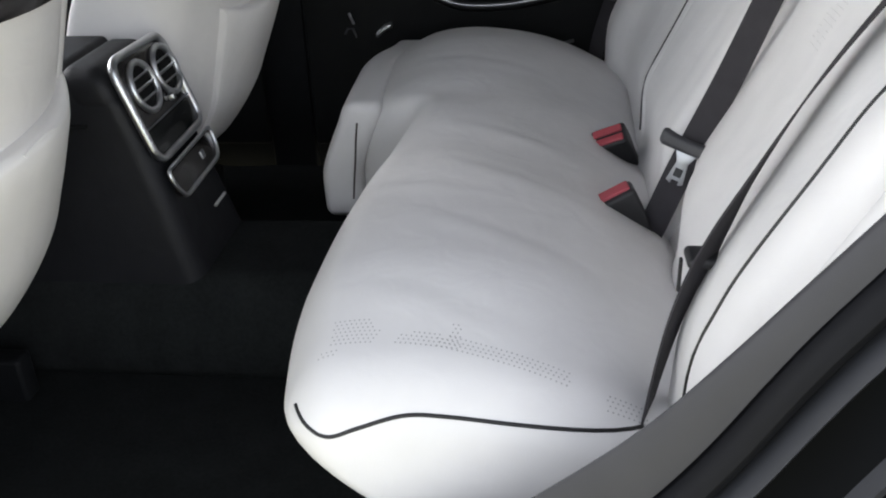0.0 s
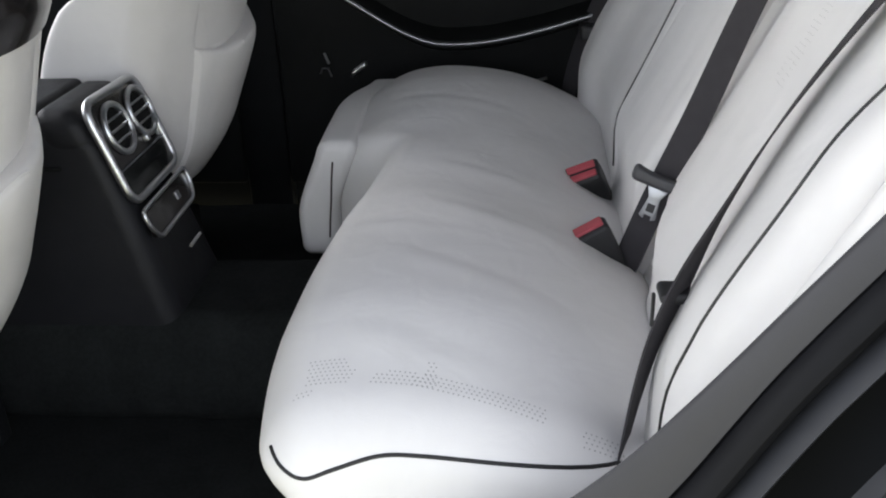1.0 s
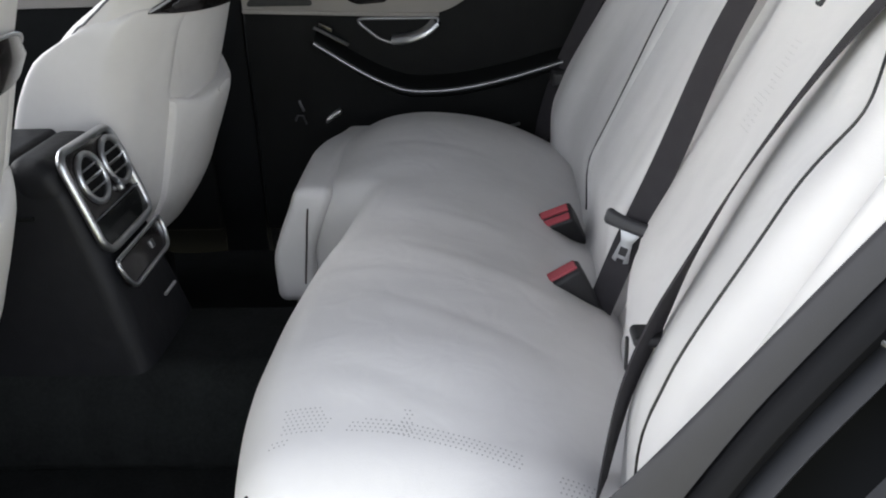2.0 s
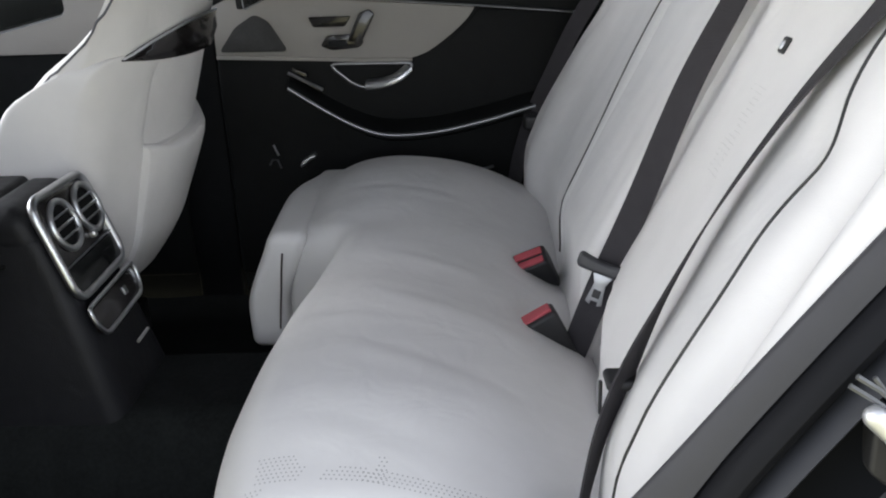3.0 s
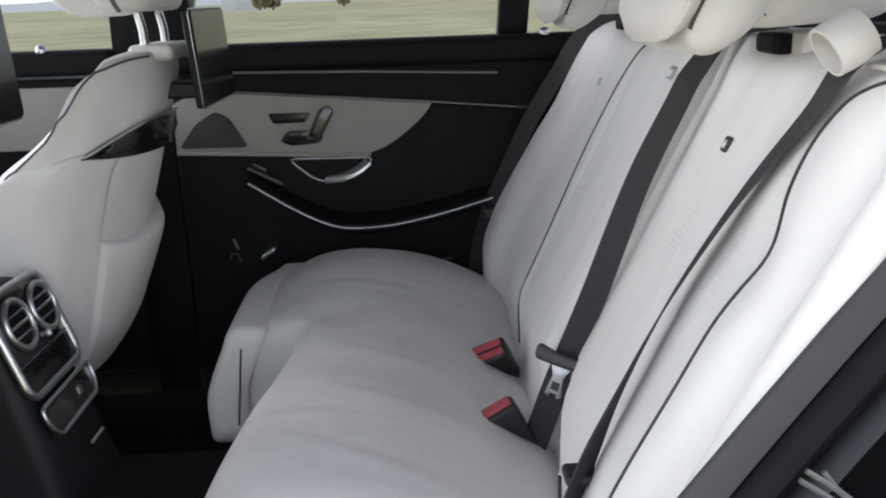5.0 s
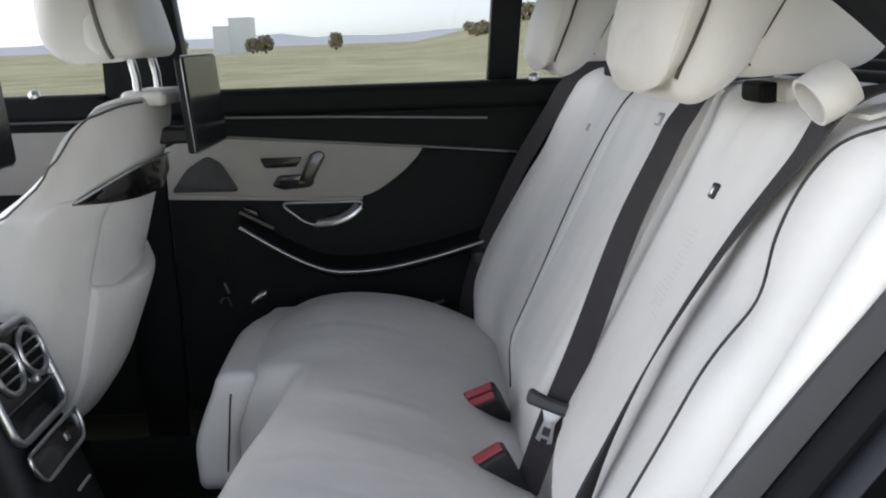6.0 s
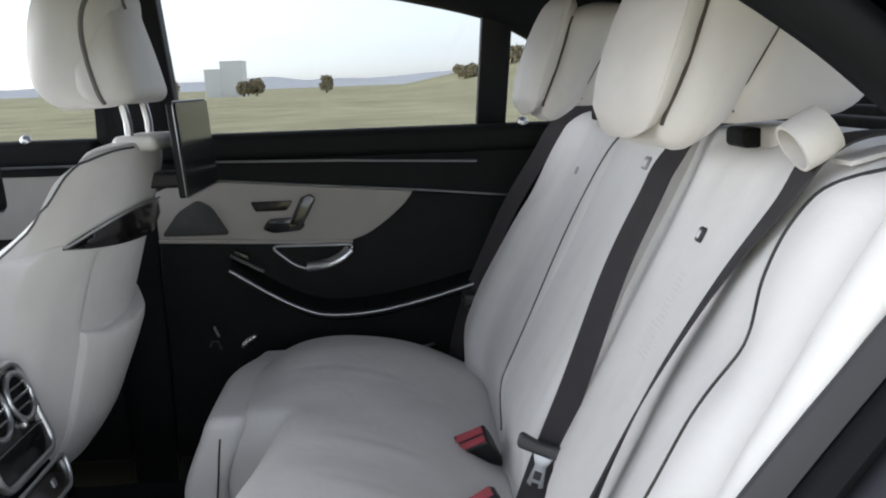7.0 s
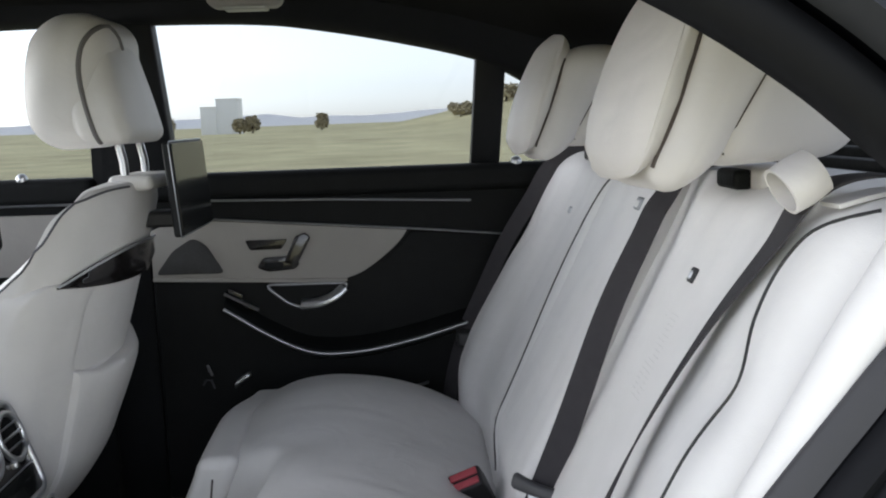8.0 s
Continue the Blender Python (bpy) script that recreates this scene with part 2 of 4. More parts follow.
floor = solid("floor", floor_bm, CARPET, "black carpeted car floor, worn smooth", "floor", "structure")


def tunnel_shape(p):
    return Vector((p.x, p.y * (1.25 - 0.25 * ease(p.z, 0, 0.16)), p.z))


solid("tunnel_trim", rbox((-1.6, -0.13, -0.02), (0.05, 0.13, 0.165), 0.05, (20, 4, 4), tunnel_shape), CARPET, "black carpeted hump along the middle of the floor", "tunnel", "structure")


def head_z(x, y):
    return 1.205 - 0.045 * abs(y / 0.66) ** 2.6 - 0.30 * max(x - 0.05, 0) ** 1.7 - 0.1 * max(-0.7 - x, 0)


def headliner():
    rings = []
    for i in range(41):
        x = -0.92 + 1.72 * i / 40
        low = [Vector((x, -0.66 + 1.32 * j / 24, head_z(x, -0.66 + 1.32 * j / 24))) for j in range(25)]
        rings.append(low + [p + Vector((0, 0, 0.06)) for p in reversed(low)])
    return skin(rings)


solid("ceiling", headliner(), HEADLINER, "black fabric headliner under the roof", "ceiling", "structure")


def side_y(z):
    return 0.735 - 0.34 * max(z - 0.82, 0)


def side(u, v):
    return (u, side_y(v), v)


wall = thing("wall_right", (0, 0.74, 0), "black trimmed car body side with window pillars", "wall", "structure")
top_curve = [(-1.3, 1.06), (-0.95, 1.11), (-0.6, 1.13), (-0.26, 1.132), (-0.045, 1.127), (0.083, 1.112), (0.246, 1.083), (0.412, 1.044), (0.5, 1.005), (0.62, 0.93), (0.70, 0.85)]
rail = [tuple(p)[:2] for p in spline([(u, v, 0) for u, v in top_curve], 4)]
part("roof_rail", skin([[Vector(side(u, v)), Vector((u, side_y(v) + 0.04, v)), Vector((u, side_y(v) + 0.02, v + 0.14)), Vector((u, side_y(v + 0.14) - 0.05, v + 0.13)), Vector((u, side_y(v) - 0.025, v + 0.02))] for u, v in rail]), CHARCOAL, wall)
part("pillar", plate([(-0.43, -0.02), (-0.325, -0.02), (-0.325, 0.765), (-0.265, 0.80), (-0.256, 0.83), (-0.262, 1.15), (-0.40, 1.15), (-0.44, 0.80)], side, (0, 0.05, 0), 0.004), CHARCOAL, wall, "black middle pillar trim")
part("pillar", plate([(0.404, 0.80), (0.47, 0.80), (0.482, 1.03), (0.478, 1.06), (0.418, 1.07)], side, (0, 0.04, 0), 0.004), CHARCOAL, wall, "black window divider bar")
part("pillar", plate([(0.66, 0.7), (1.05, 0.7), (1.05, 0.95), (0.66, 1.0)], side, (0, 0.04, 0), 0.004), CHARCOAL, wall, "black rear pillar trim")
part("lower_wall", plate([(-1.7, -0.05), (1.05, -0.05), (1.05, 0.80), (-1.7, 0.80)], lambda u, v: (u, 0.775, v), (0, 0.03, 0)), CHARCOAL, wall)


def pane(name, pts, label):
    ob = solid(name, plate(pts, lambda u, v: (u, side_y(v) + 0.018, v), (0, 0.004, 0)), GLASS, label, "window", "structure", smooth=False)
    ob.visible_shadow = False


pane("window_1", [(-0.262, 0.81), (0.41, 0.81), (0.425, 1.05), (0.246, 1.095), (0.083, 1.125), (-0.27, 1.145)], "clear raised side window of the rear door")
pane("window_2", [(0.465, 0.81), (0.69, 0.81), (0.69, 0.87), (0.5, 1.02), (0.475, 1.03)], "small fixed rear quarter window")
pane("window_3", [(-1.25, 0.81), (-0.43, 0.81), (-0.40, 1.14), (-0.95, 1.12), (-1.25, 1.08)], "clear raised side window of the front door")

# closing walls in front, behind and beside the front seats
# out of view; added to keep outside light off the floor and console
near_wall = thing("wall_left", (-0.9, -0.74, 0), "unseen black car body side beside the front seat, added to block light", "wall", "structure")
part("lower_wall", plate([(-1.7, -0.05), (-0.40, -0.05), (-0.40, 0.80), (-1.7, 0.80)], lambda u, v: (u, -0.735, v), (0, -0.05, 0)), CHARCOAL, near_wall)
part("pillar", plate([(-0.50, 0.80), (-0.40, 0.80), (-0.43, 1.15), (-0.53, 1.15)], lambda u, v: (u, -side_y(v), v), (0, -0.05, 0)), CHARCOAL, near_wall, "black middle pillar trim")
solid("wall_front", rbox((-1.75, -0.74, -0.03), (-1.62, 0.74, 0.72), 0.02, (2, 2, 2)), BLACK, "plain black dashboard wall at the front of the cabin", "wall", "structure")
solid("parcel_shelf", rbox((0.66, -0.68, 0.79), (1.36, 0.72, 0.822), 0.012, (4, 4, 1)), HEADLINER, "black parcel shelf behind the rear seat", "shelf", "structure")
solid("wall_rear", rbox((1.30, -0.70, 0.3), (1.36, 0.74, 0.87), 0.01, (2, 2, 2)), HEADLINER, "plain black rear wall of the cabin", "wall", "structure")
# three unseen panes, added to temper the light that enters the cabin
solid("window_4", plate([(-0.62, 0), (0.62, 0), (0.56, 1), (-0.56, 1)], lambda u, v: (1.34 - 0.56 * v, u, 0.862 + 0.13 * v), (0, 0, 0.004)), TINTED, "unseen rear window above the parcel shelf, tinted to cut the light", "window", "structure", smooth=False)
solid("window_5", plate([(-0.66, 0), (0.66, 0), (0.58, 1), (-0.58, 1)], lambda u, v: (-1.64 + 0.74 * v, u, 0.74 + 0.40 * v), (0, 0, 0.004)), SHADED, "unseen sloping clear windscreen above the dashboard", "window", "structure", smooth=False)
solid("window_6", plate([(-1.6, 0.80), (-0.46, 0.80), (-0.49, 1.13), (-1.0, 1.12), (-1.5, 0.9)], lambda u, v: (u, -side_y(v) - 0.018, v), (0, -0.004, 0)), SHADED, "unseen raised side window beside the front seat", "window", "structure", smooth=False)
for k in range(5):
    solid("shelf_slat", rbox((0.80 + 0.045 * k, -0.6, 0.823), (0.83 + 0.045 * k, 0.6, 0.832 + 0.012 * k), 0.004, (1, 4, 1)), BLACK, "black ribbed slat of the parcel shelf grille", "slat", "structure")

# ---- rear bench seat ----
bench = thing("rear_seat", (0.2, 0, 0), "cream leather rear bench seat with black piping, softly creased", "car seat")
BOLSTER = [(0.24, 0.045), (0.31, 0.055), (0.40, 0.05), (0.46, 0.055), (0.56, 0.045), (0.64, 0.036), (0.70, 0.028), (0.80, 0.02), (0.86, -0.005)]


def cushion_front(y):
    return line(y, [(-0.64, -0.03), (-0.5, -0.05), (-0.38, -0.053), (-0.2, -0.043), (-0.05, -0.021), (0.08, 0.0), (0.15, -0.005), (0.21, -0.085), (0.25, -0.115), (0.45, -0.12), (0.64, -0.08)])


CREASES = [(0.087, -0.317, 0.263, -0.386), (0.059, -0.472, 0.183, -0.514), (-0.007, -0.216, 0.138, -0.24), (0.10, 0.02, 0.24, -0.02), (0.02, 0.34, 0.2, 0.31), (0.12, -0.15, 0.29, -0.21)]


def cushion_shape(p):
    t = (p.x + 0.08) / 0.5
    x = cushion_front(p.y) * (1 - t) + 0.42 * t
    up = ease(p.z, 0.16, 0.36)
    z = p.z
    crown = line(x, [(-0.12, 0.318), (-0.06, 0.342), (0.0, 0.370), (0.06, 0.381), (0.12, 0.380), (0.2, 0.366), (0.28, 0.338), (0.36, 0.296), (0.42, 0.262)]) - 0.36
    crown += 0.016 * hill(p.y, 0.46, 0.18) + 0.006 * hill(p.y, -0.33, 0.2) - 0.006 * hill(p.y, 0.17, 0.05) * ease(0.25 - x, 0, 0.25)
    crown -= (0.05 if p.y < 0 else 0.015) * ease(abs(p.y), 0.42, 0.66) * (1 - 0.5 * ease(x, 0.1, 0.35))
    crown -= 0.004 * hill(p.y, -0.02, 0.12) + 0.022 * hill(x, 0.37, 0.05) * (hill(p.y, -0.10, 0.06) + hill(p.y, 0.12, 0.06))
    fold = 0.0011 * math.sin(34 * p.y + 11 * x + 3 * noise.noise(Vector((x * 4, p.y * 3, 1)))) * hill(p.y, -0.12, 0.33)
    fold += 0.0022 * noise.noise(Vector((x * 5, p.y * 7, 3.0)))
    for ax, ay, bx, by in CREASES:
        s = ((x - ax) * (bx - ax) + (p.y - ay) * (by - ay)) / ((bx - ax) ** 2 + (by - ay) ** 2)
        off = ((x - ax) * (by - ay) - (p.y - ay) * (bx - ax)) / math.hypot(bx - ax, by - ay)
        fold -= 0.0008 * math.exp(-(off / 0.012) ** 2) * ease(s, -0.3, 0.2) * ease(1.3 - s, 0, 0.5)
        fold += 0.0012 * math.exp(-((off - 0.025) / 0.018) ** 2) * ease(s, -0.3, 0.2) * ease(1.3 - s, 0, 0.5)
    z += up * (crown + fold)
    x += (0.15 * ease(0.285 - z, 0, 0.19) * (1 - ease(p.y, 0.08, 0.2)) - 0.008 * hill(z, 0.27, 0.06)) * (1 - ease(t, 0.0, 0.4))
    y = p.y + (0.012 * hill(z, 0.22, 0.07) * (1 if p.y > 0 else -1) * ease(abs(p.y), 0.5, 0.63))
    return Vector((x, y, z))


cushion = part("cushion", rbox((-0.08, -0.625, 0.07), (0.42, 0.63, 0.36), 0.055, (60, 150, 10), cushion_shape), LEATHER, bench)


def pad_shape(p):
    bend = 0.05 * ease(p.z, 0.2, 0.36)
    return Vector((p.x + bend + 0.04 * ease(p.y, 0.4, 0.62) + 0.003 * noise.noise(p * 14), p.y, p.z + 0.012 * hill(p.y, 0.42, 0.18)))


part("front_pad", rbox((-0.178, 0.185, 0.122), (-0.105, 0.61, 0.345), 0.02, (5, 24, 16), pad_shape), LEATHER, bench, "cream leather pad on the cushion front")

part("seam", tube(spline([(-0.121, 0.1865, 0.165), (-0.117, 0.184, 0.20), (-0.112, 0.183, 0.24), (-0.108, 0.183, 0.28), (-0.104, 0.185, 0.312)], 4), 0.0019, 6), SEAM_SHADE, bench, "dark strip for the shade in the gap between pad and cushion")


def back_section(y0, y1, seed):
    def shape(p):
        front = ease(0.06 - p.x, 0, 0.10)
        bol = line(p.z, BOLSTER) * ease(abs(p.y), 0.42, 0.565)
        roll = 0.05 * ease(abs(p.y), 0.60, 0.69) ** 2
        mid = 0.012 * hill(p.y, 0, 0.1) * ease(p.z, 0.5, 0.75)
        wave = 0.005 * noise.noise(Vector((p.y * 6, p.z * 5, seed))) + 0.0045 * noise.noise(Vector((p.y * 20, p.z * 5, seed)))
        dent = 0.018 * hill(p.z, 0.665, 0.04) * hill(abs(p.y), 0.575, 0.05)
        inner = 0.055 * ease(p.y, -0.29, -0.14) if y1 < 0 else 0.0
        x = back_x(p.z) + p.x + front * (-bol + mid + wave + dent + inner) + roll
        return Vector((x, p.y, p.z))
    return rbox((0.0, y0, 0.20), (0.20, y1, 0.838), 0.035, (6, 40, 50), shape)


back_near = part("backrest", back_section(-0.675, -0.09, 1.0), LEATHER, bench)
back_mid = part("backrest", back_section(-0.115, 0.195, 1.0), LEATHER, bench, "narrow cream leather middle backrest")
back_far = part("backrest", back_section(0.165, 0.685, 5.0), LEATHER, bench)
part("side_roll", tube(spline([(0.37, -0.668, 0.33), (0.43, -0.678, 0.45), (0.50, -0.688, 0.59), (0.555, -0.69, 0.69), (0.60, -0.688, 0.765), (0.64, -0.68, 0.82)], 6), 0.022, 12), LEATHER, bench, "narrow cream leather roll beside the bolster")
bvh_cush, bvh_near, bvh_mid, bvh_far = (trees_of(o) for o in (cushion, back_near, back_mid, back_far))

part("piping", tube(drape(bvh_cush, [(-0.027, -0.64, 0.298), (-0.012, -0.64, 0.289), (0.012, -0.64, 0.283), (0.041, -0.64, 0.293), (0.085, -0.64, 0.306), (0.131, -0.64, 0.306), (0.214, -0.64, 0.299), (0.32, -0.64, 0.289)], (0, 1, 0), 0.6), 0.0022), PIPING, bench)
part("piping", tube(drape(bvh_near, [(0, -0.63, 0.285), (0, -0.618, 0.32), (0, -0.61, 0.45), (0, -0.602, 0.56), (0, -0.592, 0.64), (0, -0.602, 0.685), (0, -0.585, 0.73), (0, -0.582, 0.775), (0, -0.60, 0.81), (0, -0.64, 0.83)], (1, 0, 0), 1.0), 0.0022), PIPING, bench)
part("piping", tube(drape(bvh_far, [(0, 0.19, 0.30), (0, 0.20, 0.45), (0, 0.222, 0.63), (0, 0.215, 0.725), (0, 0.20, 0.78), (0, 0.185, 0.81)], (1, 0, 0), 1.0), 0.0022), PIPING, bench)


def stud(bvh, y, z, w, h, name, material, label, proud=0.004):
    hit = bvh.ray_cast(Vector((0, y, z)), Vector((1, 0, 0)))[0]
    bm = rbox((-proud, -w / 2, -h / 2), (0.003, w / 2, h / 2), 0.003, (1, 2, 2))
    bm.transform(Matrix.Translation(hit) @ Euler((0, radians(26), 0)).to_matrix().to_4x4())
    part(name, bm, material, bench, label)


stud(bvh_near, -0.372, 0.7345, 0.009, 0.011, "badge_inlay", CHROME, "bright metal face of the badge", 0.0056)
stud(bvh_near, -0.372, 0.735, 0.015, 0.018, "badge", BUCKLE, "small oval badge with a dark rim")
stud(bvh_mid, -0.022, 0.782, 0.026, 0.020, "badge", DIMCHROME, "small metal clip plate")
stud(bvh_mid, -0.022, 0.781, 0.018, 0.012, "badge", LEATHER, "cream centre of the clip plate", 0.0056)
stud(bvh_far, 0.372, 0.736, 0.012, 0.014, "button", DIMCHROME, "tiny metal stud")


# ventilation perforation that shows through the leather
def perforation(bvh, spots, way, r=0.0010):
    bm = bmesh.new()
    for p in spots:
        hit = bvh.ray_cast(p - way * 0.5, way)
        if not hit[0]:
            continue
        n = hit[1] if hit[1].dot(way) < 0 else -hit[1]
        a = n.orthogonal().normalized()
        b = n.cross(a)
        bm.faces.new([bm.verts.new(hit[0] + n * 0.0005 + (a * math.cos(t) + b * math.sin(t)) * r) for t in [math.tau * k / 6 for k in range(6)]])
    return bm


def dots(x0, x1, y_at, rows, step=0.0052):
    out, x = [], x0
    while x < x1:
        for j in range(rows):
            y = y_at(x) + (j - rows / 2) * step * 0.9
            if noise.noise(Vector((x * 22, y * 40, 2))) > -0.25:
                out.append(Vector((x + (step / 2 if j % 2 else 0), y, 0.5)))
        x += step
    return out


spots = dots(0.005, 0.135, lambda x: -0.541 - 0.05 * x, 7) + dots(0.115, 0.25, lambda x: -0.552 - 0.2 * (x - 0.11), 4) + dots(0.285, 0.325, lambda x: -0.592, 4) + dots(-0.006, 0.02, lambda x: -0.566, 2)
tagged(part("perforation", perforation(bvh_cush, spots, Vector((0, 0, -1))), HOLE, bench, "fine perforation holes", False), kind="stuff")

back_spots = [Vector((0.3, -0.385 + 0.0052 * j + 0.0026 * (k % 2), 0.60 + 0.0058 * k)) for k in range(17) for j in range(7) if noise.noise(Vector((j * 0.3, k * 0.22, 5))) > -0.12]
tagged(part("perforation", perforation(bvh_near, back_spots, Vector((1, 0, 0)), 0.0007), HOLE, bench, "fine perforation holes of the backrest", False), kind="stuff")


def valley(a, b, y0, x0, x1, heights, lift=0.0):
    """The line along which two soft bodies meet, on the side towards the open door."""
    ta, tb = trees_of(a), trees_of(b)
    out = []
    for z in heights:
        best = None
        for k in range(41):
            x = x0 + (x1 - x0) * k / 40
            ha, hb = ta.ray_cast(Vector((x, y0 - 0.5, z)), Vector((0, 1, 0)))[0], tb.ray_cast(Vector((x, y0 - 0.5, z)), Vector((0, 1, 0)))[0]
            if ha and hb and (best is None or abs(ha.y - hb.y) < best[0]):
                best = (abs(ha.y - hb.y), Vector((x, min(ha.y, hb.y) - lift, z)))
        if best:
            out.append(best[1])
    for _ in range(4):
        out = [out[0]] + [(a + 2 * b + c) / 4 for a, b, c in zip(out, out[1:], out[2:])] + [out[-1]]
    return out


# headrests, each a main block with a soft pillow strapped to its front
def headrest(y0, shade):
    def pillow(p):
        v = (p.z - 0.948) / 0.11
        x = p.x + (p.z - 0.93) * 0.33 + 0.020 * v * v * ease(0.505 - p.x, 0, 0.05) + 0.030 * (p.y / 0.13) ** 2 * ease(0.505 - p.x, 0, 0.07)
        soft = 0.004 * noise.noise(p * 13 + Vector((0, y0, 0))) + 0.0016 * noise.noise(Vector((p.x * 20, p.y * 20, p.z * 60)))
        return Vector((x + soft, y0 + p.y * (1 - 0.12 * v * v), p.z - 0.014 * (p.y / 0.13) ** 2 * v + soft))

    def main(p):
        k = ease(p.x, 0.51, 0.585)
        return Vector((p.x + (p.z - 0.93) * (0.33 + 0.30 * k), y0 + p.y + 0.003 * noise.noise(p * 12), p.z + 0.004 * noise.noise(p * 9)))

    def tail(p):
        k = ease(p.x, 0.57, 0.71)
        low = 0.006 * k if p.z < 0.9 else -0.075 * ease(p.z, 0.9, 1.02) * k
        return Vector((p.x + (p.z - 0.93) * 0.45 * (1 - 0.6 * k), y0 + p.y * (1 - 0.24 * k), p.z + low + 0.003 * noise.noise(p * 11)))

    ob = part("headrest", rbox((0.500, -0.133, 0.836), (0.590, 0.133, 1.035), 0.040, (8, 12, 12), main), shade, bench)
    shell = part("rear_shell", rbox((0.555, -0.126, 0.858), (0.715, 0.126, 1.02), 0.040, (10, 10, 10), tail), shade, ob, "tapered cream headrest back")
    soft = part("pillow", rbox((0.456, -0.130, 0.846), (0.514, 0.130, 1.062), 0.036, (12, 20, 22), pillow), shade, ob, "soft cream leather head pillow")
    # dark tubes along the meeting lines draw the shade of the folds
    part("seam", tube(valley(ob, soft, y0, 0.455, 0.58, [0.842 + 0.010 * k for k in range(18)], 0.0004), 0.0026, 6), SEAM_SHADE, ob, "dark strip for the shade in the seam between pillow and headrest")
    part("seam", tube(valley(ob, shell, y0, 0.52, 0.66, [0.872 + 0.010 * k for k in range(13)], -0.0006), 0.0015, 6), SEAM_SHADE, ob, "fine dark strip for the shade in the headrest back seam")
    bv = trees_of(soft)
    path = []
    for z in [0.862 + 0.012 * k for k in range(15)]:
        v = (z - 0.948) / 0.11
        h = bv.ray_cast(Vector((0.487 + (z - 0.93) * 0.33 + 0.008 * v * v, y0 - 0.3, z)), Vector((0, 1, 0)))[0]
        if h:
            path.append(h)
    part("welt", tube(path, 0.0011, 6), shade, soft, "fine stitched welt of the pillow gusset")
    part("neck", rbox((0.600, y0 - 0.01, 0.828), (0.622, y0 + 0.05, 0.850), 0.006, (2, 2, 2)), BLACK, ob, "black headrest foot")
    part("collar", rbox((0.618, y0 - 0.04, 0.826), (0.67, y0 + 0.055, 0.852), 0.008, (2, 3, 2)), shade, ob, "cream collar behind the headrest foot")


# both headrests wear the leather with roof shade in its colour
headrest(-0.37, LEATHER_ROSE_SHADED)
headrest(0.37, LEATHER_ROSE_SHADED)

# ---- safety belts and buckles ----
def cast(bvh, y, z, lift=0.004):
    return bvh.ray_cast(Vector((0, y, z)), Vector((1, 0, 0)))[0] - Vector((lift, 0, 0))


mid_belt = thing("seat_belt", (0.4, -0.13, 0.3), "black webbing middle seat belt hanging against the backrest", "seat belt", group="rear seat belts")
zs = [0.25, 0.286, 0.373, 0.496, 0.649, 0.75, 0.795]
pts = [Vector((line(z, [(0.25, 0.362), (0.286, 0.376), (0.373, 0.407), (0.496, 0.456), (0.649, 0.512), (0.75, 0.560), (0.795, 0.584)]), -0.152, z)) for z in zs] + [Vector((0.628, -0.145, 0.838)), Vector((0.70, -0.14, 0.845))]
part("webbing", ribbon(pts, [Vector((0.88, -0.42, -0.42))] * 3 + [Vector((0.80, -0.55, -0.40)), Vector((0.62, -0.72, -0.32)), Vector((0.50, -0.82, -0.28)), Vector((0.45, -0.85, -0.25)), Vector((0.2, -0.95, -0.1)), Vector((0, -1, 0))], 0.037), WEBBING, mid_belt)


def tongue_at(owner, c, turn):
    m = Matrix.Translation(c) @ turn
    bar = rbox((-0.008, -0.041, -0.011), (0.008, 0.041, 0.011), 0.0075, (3, 10, 3), lambda p: Vector((p.x, p.y, p.z * (0.85 + 150 * p.y * p.y) + 2.0 * p.y * p.y)))
    bar.transform(m)
    t = part("tongue", bar, TONGUE, owner, "dark grey plastic belt tongue")
    blade = plate([(-0.014, -0.008), (0.014, -0.008), (0.008, -0.022), (0.012, -0.05), (0.005, -0.053), (0.005, -0.047), (-0.005, -0.047), (-0.005, -0.053), (-0.012, -0.05), (-0.008, -0.022)], lambda u, v: (0.0035, u, v), (0.0025, 0, 0), 0.0006)
    blade.transform(m)
    b = part("blade", blade, DIMCHROME, t, "steel tongue blade")
    slot = rbox((0.0045, -0.0055, -0.042), (0.0066, 0.0055, -0.030), 0.0008, (1, 1, 1))
    slot.transform(m)
    part("slot", slot, BUCKLE, t, "dark catch opening in the blade")


across, along = Vector((0.90, -0.36, -0.27)).normalized(), Vector((0.44, 0.0, 0.9)).normalized()
along = (along - across * along.dot(across)).normalized()
facing = Matrix((across.cross(along), across, along)).transposed().to_4x4()
tongue_at(mid_belt, Vector((0.413, -0.166, 0.408)), facing)

near_belt = thing("seat_belt", (0.35, -0.56, 0.25), "black webbing seat belt run through a leather guide loop", "seat belt", group="rear seat belts")
bp = [(0.318, -0.600, 0.235), (0.327, -0.582, 0.30), (0.349, -0.56, 0.39), (0.378, -0.535, 0.45), (0.415, -0.515, 0.52), (0.465, -0.505, 0.61), (0.522, -0.52, 0.71), (0.562, -0.565, 0.79), (0.590, -0.59, 0.842), (0.64, -0.60, 0.856), (0.72, -0.61, 0.845)]
ba = [(0.30, 0.95, 0.0), (0.35, 0.9, -0.1), (0.50, 0.78, -0.25), (0.55, 0.7, -0.3), (0.35, 0.85, -0.3), (0.25, 0.88, -0.25), (0.2, 0.9, -0.15), (0.12, 0.95, -0.05), (-0.1, 1, 0), (-0.05, 1, 0), (0, 1, 0)]
part("webbing", ribbon(bp, ba, 0.038), WEBBING, near_belt)
